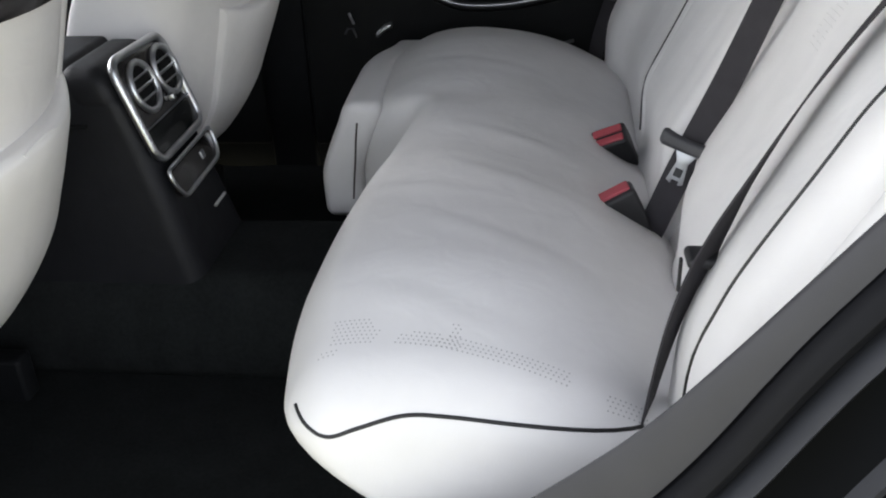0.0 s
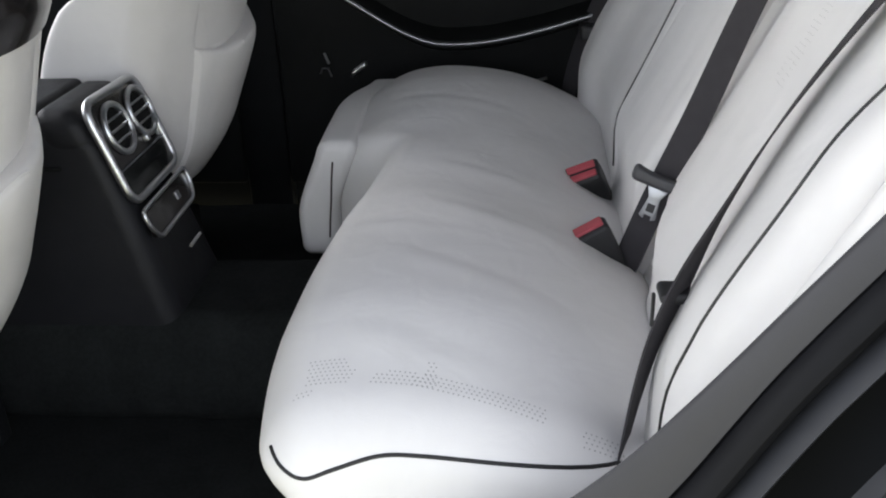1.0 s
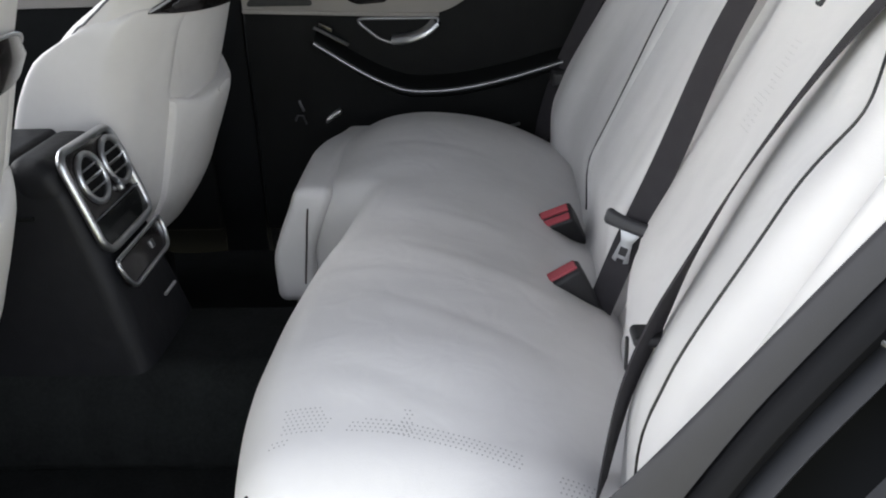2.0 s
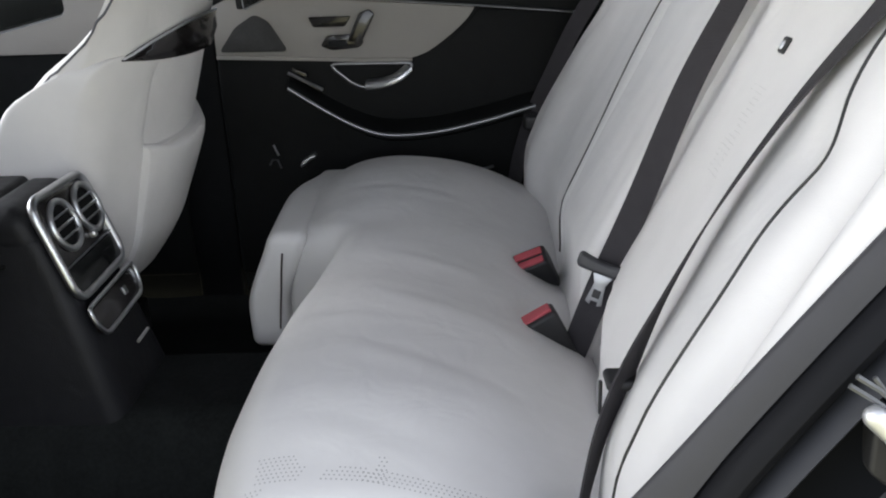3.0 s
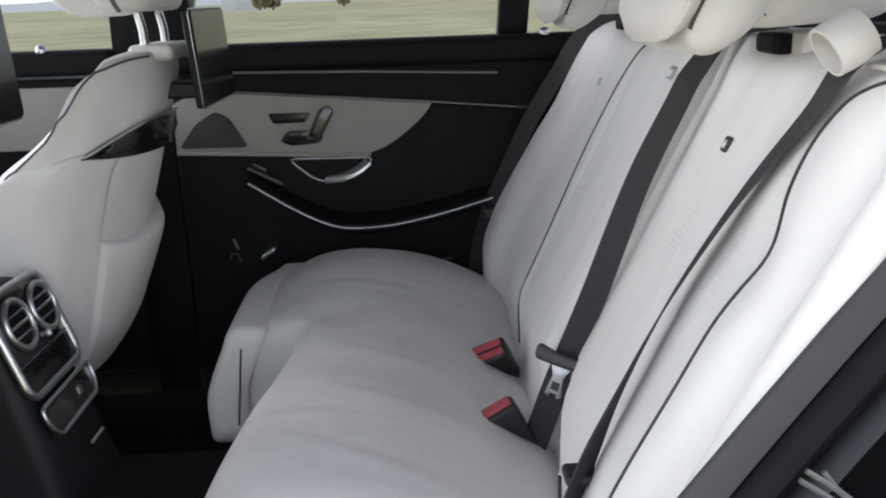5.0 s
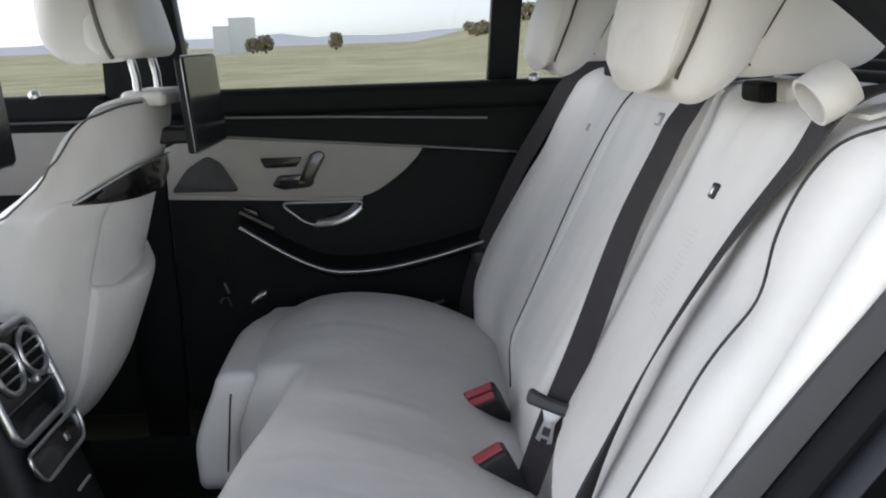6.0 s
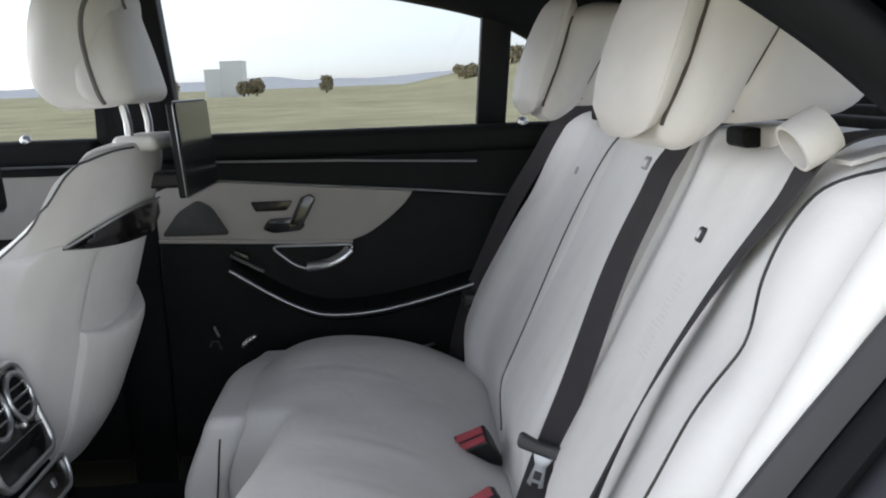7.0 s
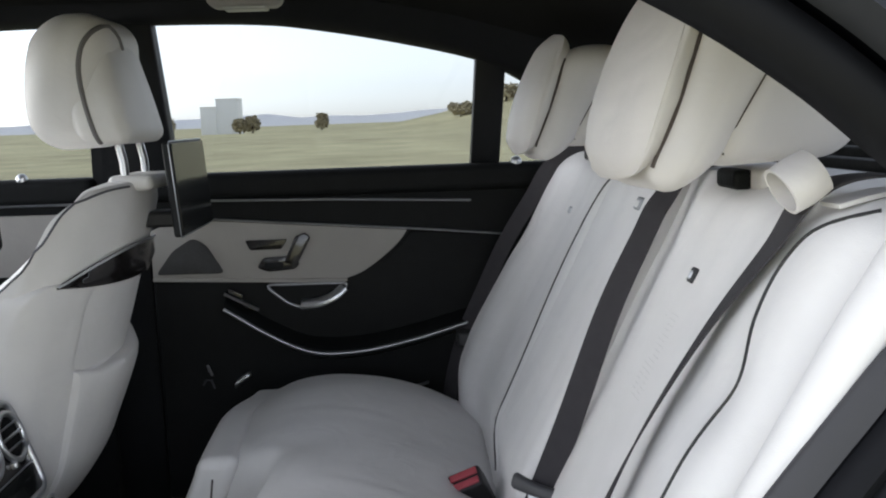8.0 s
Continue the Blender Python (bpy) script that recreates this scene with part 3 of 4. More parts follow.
part("stop", rbox((0.358, -0.54, 0.428), (0.392, -0.505, 0.440), 0.0055, (2, 3, 2)), BUCKLE, near_belt, "black plastic belt tongue wedged beside the bolster")
part("blade", rbox((0.354, -0.516, 0.39), (0.3575, -0.510, 0.428), 0.0015, (1, 1, 1)), BUCKLE, near_belt)

far_belt = thing("seat_belt", (0.35, 0.64, 0.25), "black webbing seat belt hanging beside the door", "seat belt", group="rear seat belts")
part("webbing", ribbon([(0.33, 0.665, 0.25), (0.345, 0.66, 0.34), (0.375, 0.655, 0.44), (0.42, 0.65, 0.54), (0.468, 0.645, 0.64), (0.53, 0.64, 0.74), (0.575, 0.63, 0.81), (0.66, 0.63, 0.86)], [(0.55, -0.8, -0.3)] * 8, 0.046), WEBBING, far_belt)
part("tongue", rbox((0.355, 0.62, 0.415), (0.40, 0.68, 0.45), 0.01, (2, 3, 2)), BUCKLE, far_belt)

loop = thing("belt_guide", (0.6, -0.59, 0.83), "cream leather strap loop that guides the seat belt", "belt guide")
m = Matrix.Translation((0.576, -0.592, 0.852)) @ Vector((0.78, -0.03, 0.44)).to_track_quat("Z", "Y").to_matrix().to_4x4()
rings = []
for a in [math.tau * k / 28 for k in range(28)]:
    r = Vector((math.cos(a) * 0.027, math.sin(a) * 0.022, 0))
    q = r * 0.87
    rings.append([m @ (r + Vector((0, 0, -0.0165))), m @ (r * 1.05), m @ (r + Vector((0, 0, 0.0165))), m @ (q + Vector((0, 0, 0.0165))), m @ (q + Vector((0, 0, -0.0165)))])
part("loop", skin(rings, True, False, True), LEATHER_ROSE_SHADED, loop)
part("strap", ribbon([(0.60, -0.60, 0.832), (0.66, -0.60, 0.843), (0.76, -0.60, 0.838)], [(0, 1, 0)] * 3, 0.035, 0.004), LEATHER_WARM, loop, "flat cream leather mounting strap")


def buckle(end, way, double, label):
    """A buckle whose button face is centred at end and looks along way."""
    z = Vector(way).normalized()
    y = Vector((1, 0.1, 0.1))
    y = (y - z * y.dot(z)).normalized()
    m = Matrix.Translation(end) @ Matrix((y.cross(z), y, z)).transposed().to_4x4() @ Matrix.Scale(1.22, 4)
    ob = thing("belt_buckle", end, label, "belt buckle", group="belt buckles")
    body = rbox((-0.0165, -0.0235, -0.095), (0.0165, 0.0235, -0.001), 0.005, (3, 3, 6), lambda p: Vector((p.x * (0.75 + 0.25 * ease(p.z, -0.085, -0.02)), p.y * (0.8 + 0.2 * ease(p.z, -0.085, -0.02)), p.z)))
    body.transform(m)
    part("body", body, BUCKLE, ob)
    for a, b in ([(-0.0125, -0.0015), (0.0025, 0.0125)] if double else [(-0.0115, 0.0095)]):
        btn = rbox((a, -0.0195, -0.008), (b, 0.0195, 0.0022), 0.002, (2, 3, 2))
        btn.transform(m)
        part("button", btn, RED, ob, "red release button")


buckle((0.326, 0.085, 0.329), (-0.38, -0.55, 0.75), True, "black seat belt buckle with two red buttons")
buckle((0.318, -0.150, 0.334), (-0.46, -0.02, 0.86), False, "black seat belt buckle with one red button")


# ---- front seats ----
def front_seat():
    y0, hy = 0.368, 0.38
    ob = thing("front_seat", (-0.45, y0, 0.0), "cream leather front seat with a black lacquered band across its back", "car seat", group="front seats")

    def rear_x(z):
        return -0.205 + (z - 0.82) * 0.31

    def half(z):
        return line(z, [(0.15, 0.245), (0.4, 0.253), (0.58, 0.258), (0.70, 0.258), (0.755, 0.255), (0.785, 0.245), (0.805, 0.225), (0.85, 0.20)])

    def arc(y):
        return -1.5 * (y - y0) ** 2

    def back(p):
        z = p.z
        y = y0 + p.y * half(z) / 0.25
        t = line(z, [(0.15, 0.16), (0.5, 0.17), (0.62, 0.15), (0.72, 0.10), (0.82, 0.09)])
        wing = line(z, [(0.15, 0.24), (0.40, 0.27), (0.50, 0.27), (0.575, 0.245), (0.645, 0.20), (0.69, 0.15), (0.75, 0.105), (0.80, 0.085)])
        t += (wing - t) * ease(abs(p.y), 0.15, 0.24)
        return Vector((rear_x(z) - 1.3 * max(0.34 - z, 0) ** 1.6 - (0.5 - p.x) * t + arc(y) * ease(p.x, -0.5, 0.5) * 0.9 + 0.002 * noise.noise(p * 8), y, z + 0.012 * math.cos(p.y / 0.25 * 1.5) * ease(z, 0.75, 0.82)))

    bm = rbox((-0.09, -0.25, 0.15), (0.09, 0.25, 0.815), 0.05, (10, 30, 44), lambda p: back(Vector((p.x / 0.18, p.y, p.z))))
    shell = part("backrest", bm, LEATHER_WARM, ob)
    bv = trees_of(shell)

    def on(y, z, lift=0.003):
        h = bv.ray_cast(Vector((0.3, y, z)), Vector((-1, 0, 0)))[0]
        return (h if h else Vector((rear_x(z), y, z))) + Vector((lift, 0, 0))

    # hard back shell below the band, wrapped round the flanks, with a hollow above the pocket
    def cover(p):
        z = p.z
        w = half(z) * 1.012 + 0.004
        y = y0 + p.y * w
        a = abs(p.y)
        deep = line(z, [(0.17, 0.10), (0.40, 0.18), (0.50, 0.19), (0.596, 0.165), (0.63, 0.12), (0.665, 0.05)])
        x = rear_x(z) - 1.3 * max(0.34 - z, 0) ** 1.6 + arc(y) * 0.9 + 0.007
        hollow = 0.030 * ease(0.66 - a, 0, 0.22) * ease(z, 0.49, 0.53) * ease(0.675 - z, 0, 0.06)
        return Vector((x - hollow * ease(p.x, 0, 0.5) - (0.5 - p.x) * (0.05 + (deep - 0.05) * ease(a, 0.55, 0.95)), y, z))

    cov = part("back_shell", rbox((-0.09, -0.25, 0.145), (0.09, 0.25, 0.672), 0.035, (8, 34, 34), lambda p: cover(Vector((p.x / 0.18, p.y / 0.25, p.z)))), LEATHER_WARM, ob, "cream moulded back shell with a hollow above the pocket")
    bc = trees_of(cov)

    # soft map pocket with a lip that rises to the outer corner
    def pocket(p):
        y = y0 + 0.012 + p.y * line(p.z, [(0.2, 0.145), (0.5, 0.172)])
        h = bc.ray_cast(Vector((0.3, y, min(p.z, 0.485))), Vector((-1, 0, 0)))[0]
        q = h if h else Vector((rear_x(p.z), y, p.z))
        return Vector((q.x + p.x + 0.016 * ease(p.z, 0.30, 0.5) * (1 - 0.7 * p.y * p.y), y, p.z + (0.012 * p.y + 0.016 * ease(abs(p.y), 0.6, 1.0)) * ease(p.z, 0.4, 0.5)))

    pk = part("map_pocket", rbox((-0.03, -1, 0.225), (0.010, 1, 0.505), 0.012, (2, 24, 18), pocket), LEATHER_WARM, ob, "soft cream leather map pocket")
    bvh_pocket = trees_of(pk)
    lip = [bvh_pocket.ray_cast(Vector((-0.28, y0 + 0.012 + 0.16 * u, 0.8)), Vector((0, 0, -1)))[0] for u in [-1 + 0.1 * k for k in range(21)]]
    lip = [q for q in lip if q]
    if len(lip) > 3:
        part("pocket_hem", tube(lip, 0.0025, 6), LEATHER_WARM, pk, "stitched hem of the pocket")

    # curved lacquered band
    rings, edge = [], []
    for k in range(41):
        u = -1 + 2 * k / 40
        y = y0 + 0.228 * u
        zt = 0.666 + 0.048 * (1 - abs(u) ** 2.6)
        zb = 0.664 - 0.012 * (1 - abs(u) ** 3)
        a, b, c = on(y, zt, 0.008), on(y, (zt + zb) / 2, 0.018), on(y, zb, 0.014)
        rings.append([a, b, c, on(y, zb, -0.02), on(y, zt, -0.02)])
        edge.append(a + Vector((0.002, 0, 0.001)))
    band = part("trim_band", skin(rings), PIANO, ob, "black lacquered trim band")
    part("chrome_edge", tube(edge, 0.0022, 6), CHROME, band, "thin chrome edge line")
    for s in (-1, 1):
        pts = [Vector((x, y0 + s * (half(z) - 0.004), z)) for x, z in [(-0.535, 0.50), (-0.515, 0.575), (-0.462, 0.645), (-0.396, 0.69), (-0.325, 0.75), (-0.285, 0.79)]]
        pts += [Vector((-0.265, y0 + s * 0.15, 0.810)), Vector((-0.235, y0 + s * 0.07, 0.818))]
        fixed = []
        for q in spline(pts, 5):
            near = bv.find_nearest(q + Vector((0.012, s * 0.02, 0.004)))
            fixed.append(near[0])
        part("piping", tube(fixed, 0.0022, 6), PIPEGREY, ob)
    part("shoulder_cap", rbox((-0.275, hy - 0.085, 0.808), (-0.195, hy + 0.085, 0.836), 0.012, (3, 6, 2)), LEATHER_WARM, ob, "cream cap round the headrest posts")

    # headrest on two posts
    def hr(p):
        v = (p.z - 1.0) / 0.12
        k = 1 - 0.10 * ease(v, 0.2, 1) - 0.16 * ease(-v, 0.1, 1)
        fwd = ease(-0.30 - p.x, -0.02, 0.1)
        return Vector((p.x + 0.10 * (p.z - 0.9) - 0.018 * fwd * (1 - v * v) + 0.55 * (p.y) ** 2 * fwd, hy + p.y * k, p.z))

    head = part("headrest", rbox((-0.395, -0.137, 0.885), (-0.262, 0.137, 1.118), 0.055, (8, 10, 10), hr), LEATHER_WARM, ob)
    shell_back = part("rear_panel", rbox((-0.31, -0.136, 0.892), (-0.214, 0.136, 1.090), 0.028, (5, 10, 10), lambda p: Vector((p.x + 0.008 - 0.24 * (p.z - 0.9) - 0.5 * p.y * p.y, hy + p.y * (0.98 - 0.20 * ease(p.z, 0.95, 1.10)), p.z))), LEATHER_WARM, head, "smooth cream headrest back shell")
    th, tsb = trees_of(head), trees_of(shell_back)
    rim = []
    for x, z in spline2([(-0.268, 0.895), (-0.280, 0.94), (-0.288, 0.98), (-0.290, 1.02), (-0.284, 1.055), (-0.272, 1.078), (-0.258, 1.092)], 5):
        hits = [h for h in (t.ray_cast(Vector((x, hy - 0.5, z)), Vector((0, 1, 0)))[0] for t in (th, tsb)) if h]
        if hits:
            rim.append(min(hits, key=lambda h: h.y))
    for k in range(1, 6):
        h = [h for h in (t.ray_cast(Vector((-0.255 + 0.012 * math.sin(math.pi * k / 15), hy - 0.085 + 0.17 * k / 15, 1.4)), Vector((0, 0, -1)))[0] for t in (th, tsb)) if h]
        if h:
            rim.append(max(h, key=lambda q: q.z))
    # no recess here: the grey tube stands for the groove's shade
    part("groove", tube(rim, 0.0045, 6), GROOVE, head, "grey strip for the shade in the groove round the back shell")
    for s in (-1, 1):
        part("post", tube([(-0.245, hy + s * 0.068, 0.80), (-0.247, hy + s * 0.068, 0.86), (-0.26, hy + s * 0.068, 0.93)], 0.0075, 12), CHROME, ob, "chrome headrest post")

    # screen bracket arm and seat base below
    part("seat_base", rbox((-1.0, y0 - 0.22, 0.06), (-0.56, y0 + 0.22, 0.26), 0.05, (6, 6, 4)), CHARCOAL, ob)
    part("seat_rail", rbox((-0.95, y0 - 0.2, -0.005), (-0.5, y0 - 0.16, 0.075), 0.008, (3, 1, 1)), CHARCOAL, ob, "black metal seat rail")
    part("seat_rail", rbox((-0.95, y0 + 0.16, -0.005), (-0.5, y0 + 0.2, 0.075), 0.008, (3, 1, 1)), CHARCOAL, ob, "black metal seat rail")
    return ob


def rear_screen():
    y0 = 0.39
    ob = thing("headrest_screen", (-0.16, y0, 0.73), "slim black entertainment screen mounted behind the headrest", "screen", group="screens")
    lean = Matrix.Translation((-0.152, y0, 0.81)) @ Euler((0, radians(-4), 0)).to_matrix().to_4x4()
    b = rbox((-0.009, -0.133, -0.083), (0.007, 0.133, 0.083), 0.005, (2, 4, 4))
    b.transform(lean)
    part("housing", b, CHARCOAL, ob)
    g = plate(rounded([(-0.130, -0.080), (0.130, -0.080), (0.130, 0.080), (-0.130, 0.080)], 0.008), lambda u, v: (0.0072, u, v), (0.0016, 0, 0))
    g.transform(lean)
    part("glass", g, SCREEN, ob, "glossy black glass front")
    e = tube([lean @ Vector((0.004, u, v)) for u, v in rounded([(-0.134, -0.084), (0.134, -0.084), (0.134, 0.084), (-0.134, 0.084)], 0.009)], 0.0011, 6, True)
    part("rim", e, DIMCHROME, ob, "thin metal rim")
    part("arm", rbox((-0.235, y0 - 0.03, 0.735), (-0.155, y0 + 0.03, 0.765), 0.008, (2, 2, 2)), BUCKLE, ob, "black mounting arm")
    return ob


fs = front_seat()
sc = rear_screen()
shift = Vector((-0.075, -0.76, 0))
copy_thing(fs, Matrix.Translation(fs.location + shift))
copy_thing(sc, Matrix.Translation(sc.location + Vector((-0.10, -0.76, 0.05))))

# ---- centre console with rear air vents ----
console = thing("centre_console", (-0.8, 0, 0), "black leather centre console with chrome-framed rear air vents", "console")


def con(p):
    k = ease(p.x, -0.7, -0.3)
    lean = 0.33 * (0.447 - p.z) * ease(p.x, -0.62, -0.33)
    return Vector((p.x + lean, p.y * (1.18 - 0.18 * ease(p.z, 0.1, 0.42)), p.z - 0.02 * k * ease(p.z, 0.3, 0.5)))


part("body", rbox((-1.4, -0.098, 0.0), (-0.388, 0.098, 0.478), 0.028, (20, 6, 14), con), CONSOLE, console)
part("lid", rbox((-1.2, -0.102, 0.47), (-0.485, 0.102, 0.494), 0.020, (10, 6, 3)), CONSOLE, console, "padded black leather armrest lid")
part("lid_seam", rbox((-1.2, -0.1035, 0.405), (-0.45, 0.1035, 0.412), 0.002, (4, 1, 1)), BLACK, console, "stitched seam along the side")
part("cap", rbox((-0.478, -0.100, 0.42), (-0.396, 0.100, 0.494), 0.03, (3, 5, 4), lambda p: Vector((p.x + 0.33 * (0.447 - p.z), p.y, p.z))), CONSOLE, console, "black leather end cap")
FACE = Matrix.Translation((-0.383, 0, 0.42)) @ Euler((0, radians(-18.3), 0)).to_matrix().to_4x4()


def face(u, v, w=0.0):
    return FACE @ Vector((0.008 + w, u, v))


part("vent_panel", plate(rounded([(-0.094, -0.072), (0.090, -0.072), (0.086, 0.076), (-0.094, 0.080)], 0.02), lambda u, v: face(u, v, -0.004), FACE.to_3x3() @ Vector((0.006, 0, 0)), 0.001), PIANO, console, "glossy black vent panel")
part("frame", tube([face(u, v, 0.002) for u, v in rounded([(-0.098, -0.076), (0.095, -0.076), (0.091, 0.080), (-0.098, 0.084)], 0.03, 8)], 0.0066, 8, True), CHROME, console, "satin chrome frame")
for s in (-1, 1):
    c = (0.008 + s * 0.045, 0.028)
    ring = part("vent", tube([face(c[0] + 0.0375 * math.cos(a), c[1] + 0.0375 * math.sin(a), 0.006) for a in [math.tau * k / 36 for k in range(36)]], 0.0052, 8, True), CHROME, console, "round chrome air vent ring")
    part("throat", skin([[face(c[0] + r * math.cos(a), c[1] + r * math.sin(a), w) for a in [math.tau * k / 28 for k in range(28)]] for r, w in [(0.037, 0.004), (0.034, 0.0032), (0.001, 0.003)]], True, False), HEADLINER, ring, "dark vent throat")
    for k in range(-1, 2):
        w = math.sqrt(0.034 ** 2 - (0.0165 * k) ** 2)
        part("slat", tube([face(c[0] - w, c[1] + 0.0165 * k, 0.006), face(c[0] + w, c[1] + 0.0165 * k, 0.006)], 0.0019 if k else 0.0026, 6), CHROME, ring)
part("knob", rbox((-0.006, -0.006, -0.006), (0.006, 0.006, 0.006), 0.004, (2, 2, 2), lambda p: face(p.y + 0.027, p.z - 0.011, p.x + 0.006)), CHROME, console, "small chrome thumb wheel")
part("display", plate([(-0.088, -0.069), (0.085, -0.069), (0.085, -0.030), (-0.088, -0.030)], lambda u, v: face(u, v, 0.003), FACE.to_3x3() @ Vector((0.002, 0, 0)), 0.0006), SCREEN, console, "dark climate display")
part("divider", tube([face(-0.090, -0.026, 0.004), face(0.087, -0.026, 0.004)], 0.0014, 6), DIMCHROME, console)
part("tray", plate(rounded([(-0.092, -0.140), (0.090, -0.138), (0.094, -0.092), (-0.096, -0.094)], 0.012), lambda u, v: face(u, v, 0.0), FACE.to_3x3() @ Vector((0.006, 0, 0)), 0.001), PIANO, console, "small black drawer with socket")
part("tray_rim", tube([face(u, v, 0.007) for u, v in rounded([(-0.098, -0.092), (-0.096, -0.120), (-0.080, -0.143), (0.078, -0.141), (0.094, -0.118), (0.096, -0.090)], 0.012)], 0.0036, 8, True), CHROME, console, "chrome drawer rim")
part("socket", rbox((-0.004, -0.007, -0.007), (0.004, 0.007, 0.007), 0.002, (1, 1, 1), lambda p: face(p.y + 0.03, p.z - 0.116, p.x + 0.005)), DIMCHROME, console, "small metal socket")
part("handle", tube([face(-0.02, -0.19, 0.012), face(0.028, -0.19, 0.012)], 0.003, 6), CHROME, console, "short chrome flap handle")

# ---- far rear door ----
door = thing("door_1", (0.1, 0.74, 0.1), "closed rear door with black and beige leather trim", "door", "structure")


def dp(off):
    return lambda u, v: (u, 0.735 - off, v)


def dpoly(name, pts, off, th, material, parent, label="", bevel=0.002):
    return part(name, plate(pts, dp(off), (0, th, 0), bevel), material, parent, label)


part("panel", rbox((-0.32, 0.72, 0.06), (0.62, 0.765, 0.78), 0.01, (10, 1, 10), lambda p: Vector((p.x, p.y - (0.012 * hill(p.z, 0.5, 0.1) if p.y < 0.74 else 0), p.z))), BLACK, door)
part("window_ledge", rbox((-0.32, 0.695, 0.755), (0.62, 0.762, 0.815), 0.018, (10, 2, 3)), BLACK, door, "black padded window ledge")
part("ledge_line", tube([(-0.24, 0.697, 0.757), (0.1, 0.695, 0.748), (0.4, 0.695, 0.735)], 0.003, 6), DIMCHROME, door, "thin aluminium line under the ledge")
lower = spline2([(0.255, 0.672), (0.235, 0.645), (0.195, 0.61), (0.15, 0.58), (0.115, 0.567)], 5)
dpoly("beige_inlay", [(-0.318, 0.586), (-0.318, 0.690), (-0.27, 0.710), (-0.17, 0.708)] + lower + [(0.0, 0.57)], 0.024, 0.012, BEIGE, door, "beige leather door inlay")
dpoly("inlay_line", [(-0.318, 0.577), (-0.318, 0.586), (0.0, 0.570), (0.115, 0.567), (0.115, 0.560), (0.0, 0.562)], 0.027, 0.01, BEIGE, door, "", 0.001)
part("trim_line", tube([(-0.25, 0.709, 0.712), (-0.17, 0.709, 0.712), (0.255, 0.709, 0.676), (0.5, 0.709, 0.652)], 0.0028, 6), DIMCHROME, door, "thin aluminium trim line")
dpoly("black_inlay", [(0.262, 0.668)] + spline2([(0.24, 0.64), (0.20, 0.605), (0.155, 0.575), (0.12, 0.56)], 5) + [(0.13, 0.45), (0.36, 0.47), (0.5, 0.52), (0.52, 0.648)], 0.020, 0.01, BLACK, door, "black leather inlay")
spk = dpoly("speaker", rounded([(-0.31, 0.592), (-0.158, 0.590), (-0.195, 0.655), (-0.225, 0.672), (-0.27, 0.645)], 0.012), 0.030, 0.008, MESH, door, "dark perforated speaker grille", 0.0015)

# armrest with aluminium edge
arm_pts = spline2([(-0.157, 0.517), (-0.068, 0.459), (0.0, 0.423), (0.06, 0.407), (0.155, 0.410), (0.26, 0.430), (0.36, 0.457), (0.48, 0.49)], 5)
part("armrest", skin([[Vector((u, 0.725, v + 0.03)), Vector((u, 0.69, v + 0.016)), Vector((u, 0.664, v + 0.006)), Vector((u, 0.661, v - 0.008)), Vector((u, 0.725, v - 0.03))] for u, v in arm_pts]), BLACK, door, "black leather armrest")
part("armrest_edge", tube([(u, 0.659, v) for u, v in arm_pts], 0.0042, 8), DIMCHROME, door, "brushed aluminium armrest edge")
hb = part("handle_bowl", tube([(u, 0.706, v) for u, v in rounded([(-0.072, 0.560), (0.118, 0.557), (0.100, 0.530), (0.055, 0.508), (0.015, 0.503), (-0.02, 0.515)], 0.022, 4)], 0.0036, 8, True), DIMCHROME, door, "aluminium door handle surround")
dpoly("bowl", rounded([(-0.07, 0.558), (0.116, 0.555), (0.10, 0.53), (0.055, 0.51), (0.015, 0.505), (-0.02, 0.517)], 0.02), 0.022, 0.006, BUCKLE, hb, "dark handle recess")
lever = [Vector((u, y, v)) for u, y, v in [(0.012, 0.705, 0.512), (0.05, 0.690, 0.518), (0.085, 0.686, 0.532), (0.108, 0.692, 0.550)]]
part("lever", tube(spline(lever, 5), 0.0135, 10, False, 0.6), CHROME, hb, "polished door release lever")
for k in range(2):
    part("switch", rbox((-0.15 + 0.03 * k, 0.688, 0.540 - 0.018 * k), (-0.118 + 0.03 * k, 0.706, 0.552 - 0.018 * k), 0.003, (2, 1, 1), lambda p: Vector((p.x, p.y, p.z - 0.45 * (p.x + 0.135)))), PIANO, door, "window lift switch")
part("switch_edge", tube([(-0.159, 0.688, 0.546), (-0.085, 0.688, 0.507)], 0.004, 6), CHROME, door, "bright switch plate edge")
ctl = dpoly("seat_control", rounded([(-0.085, 0.600), (-0.06, 0.590), (0.0, 0.594), (0.012, 0.606), (-0.005, 0.624), (-0.07, 0.622)], 0.008), 0.036, 0.012, PIANO, door, "seat-shaped adjustment switch", 0.002)
dpoly("back_switch", rounded([(-0.025, 0.610), (0.004, 0.602), (0.038, 0.664), (0.026, 0.676), (0.004, 0.668)], 0.006), 0.038, 0.014, PIANO, ctl, "", 0.002)
dpoly("pad_switch", rounded([(-0.066, 0.598), (-0.025, 0.598), (-0.025, 0.612), (-0.066, 0.612)], 0.004), 0.041, 0.006, CHARCOAL, ctl, "", 0.001)
dpoly("memory_switch", rounded([(-0.108, 0.662), (-0.098, 0.640), (-0.028, 0.640), (-0.014, 0.662)], 0.005), 0.032, 0.008, PIANO, door, "black memory key strip", 0.0015)


def lock_pin(parent, x):
    part("lock_pin", rbox((x - 0.0125, 0.700, 0.802), (x + 0.0125, 0.725, 0.829), 0.0122, (4, 4, 4)), CHROME, parent, "round chrome lock pin")


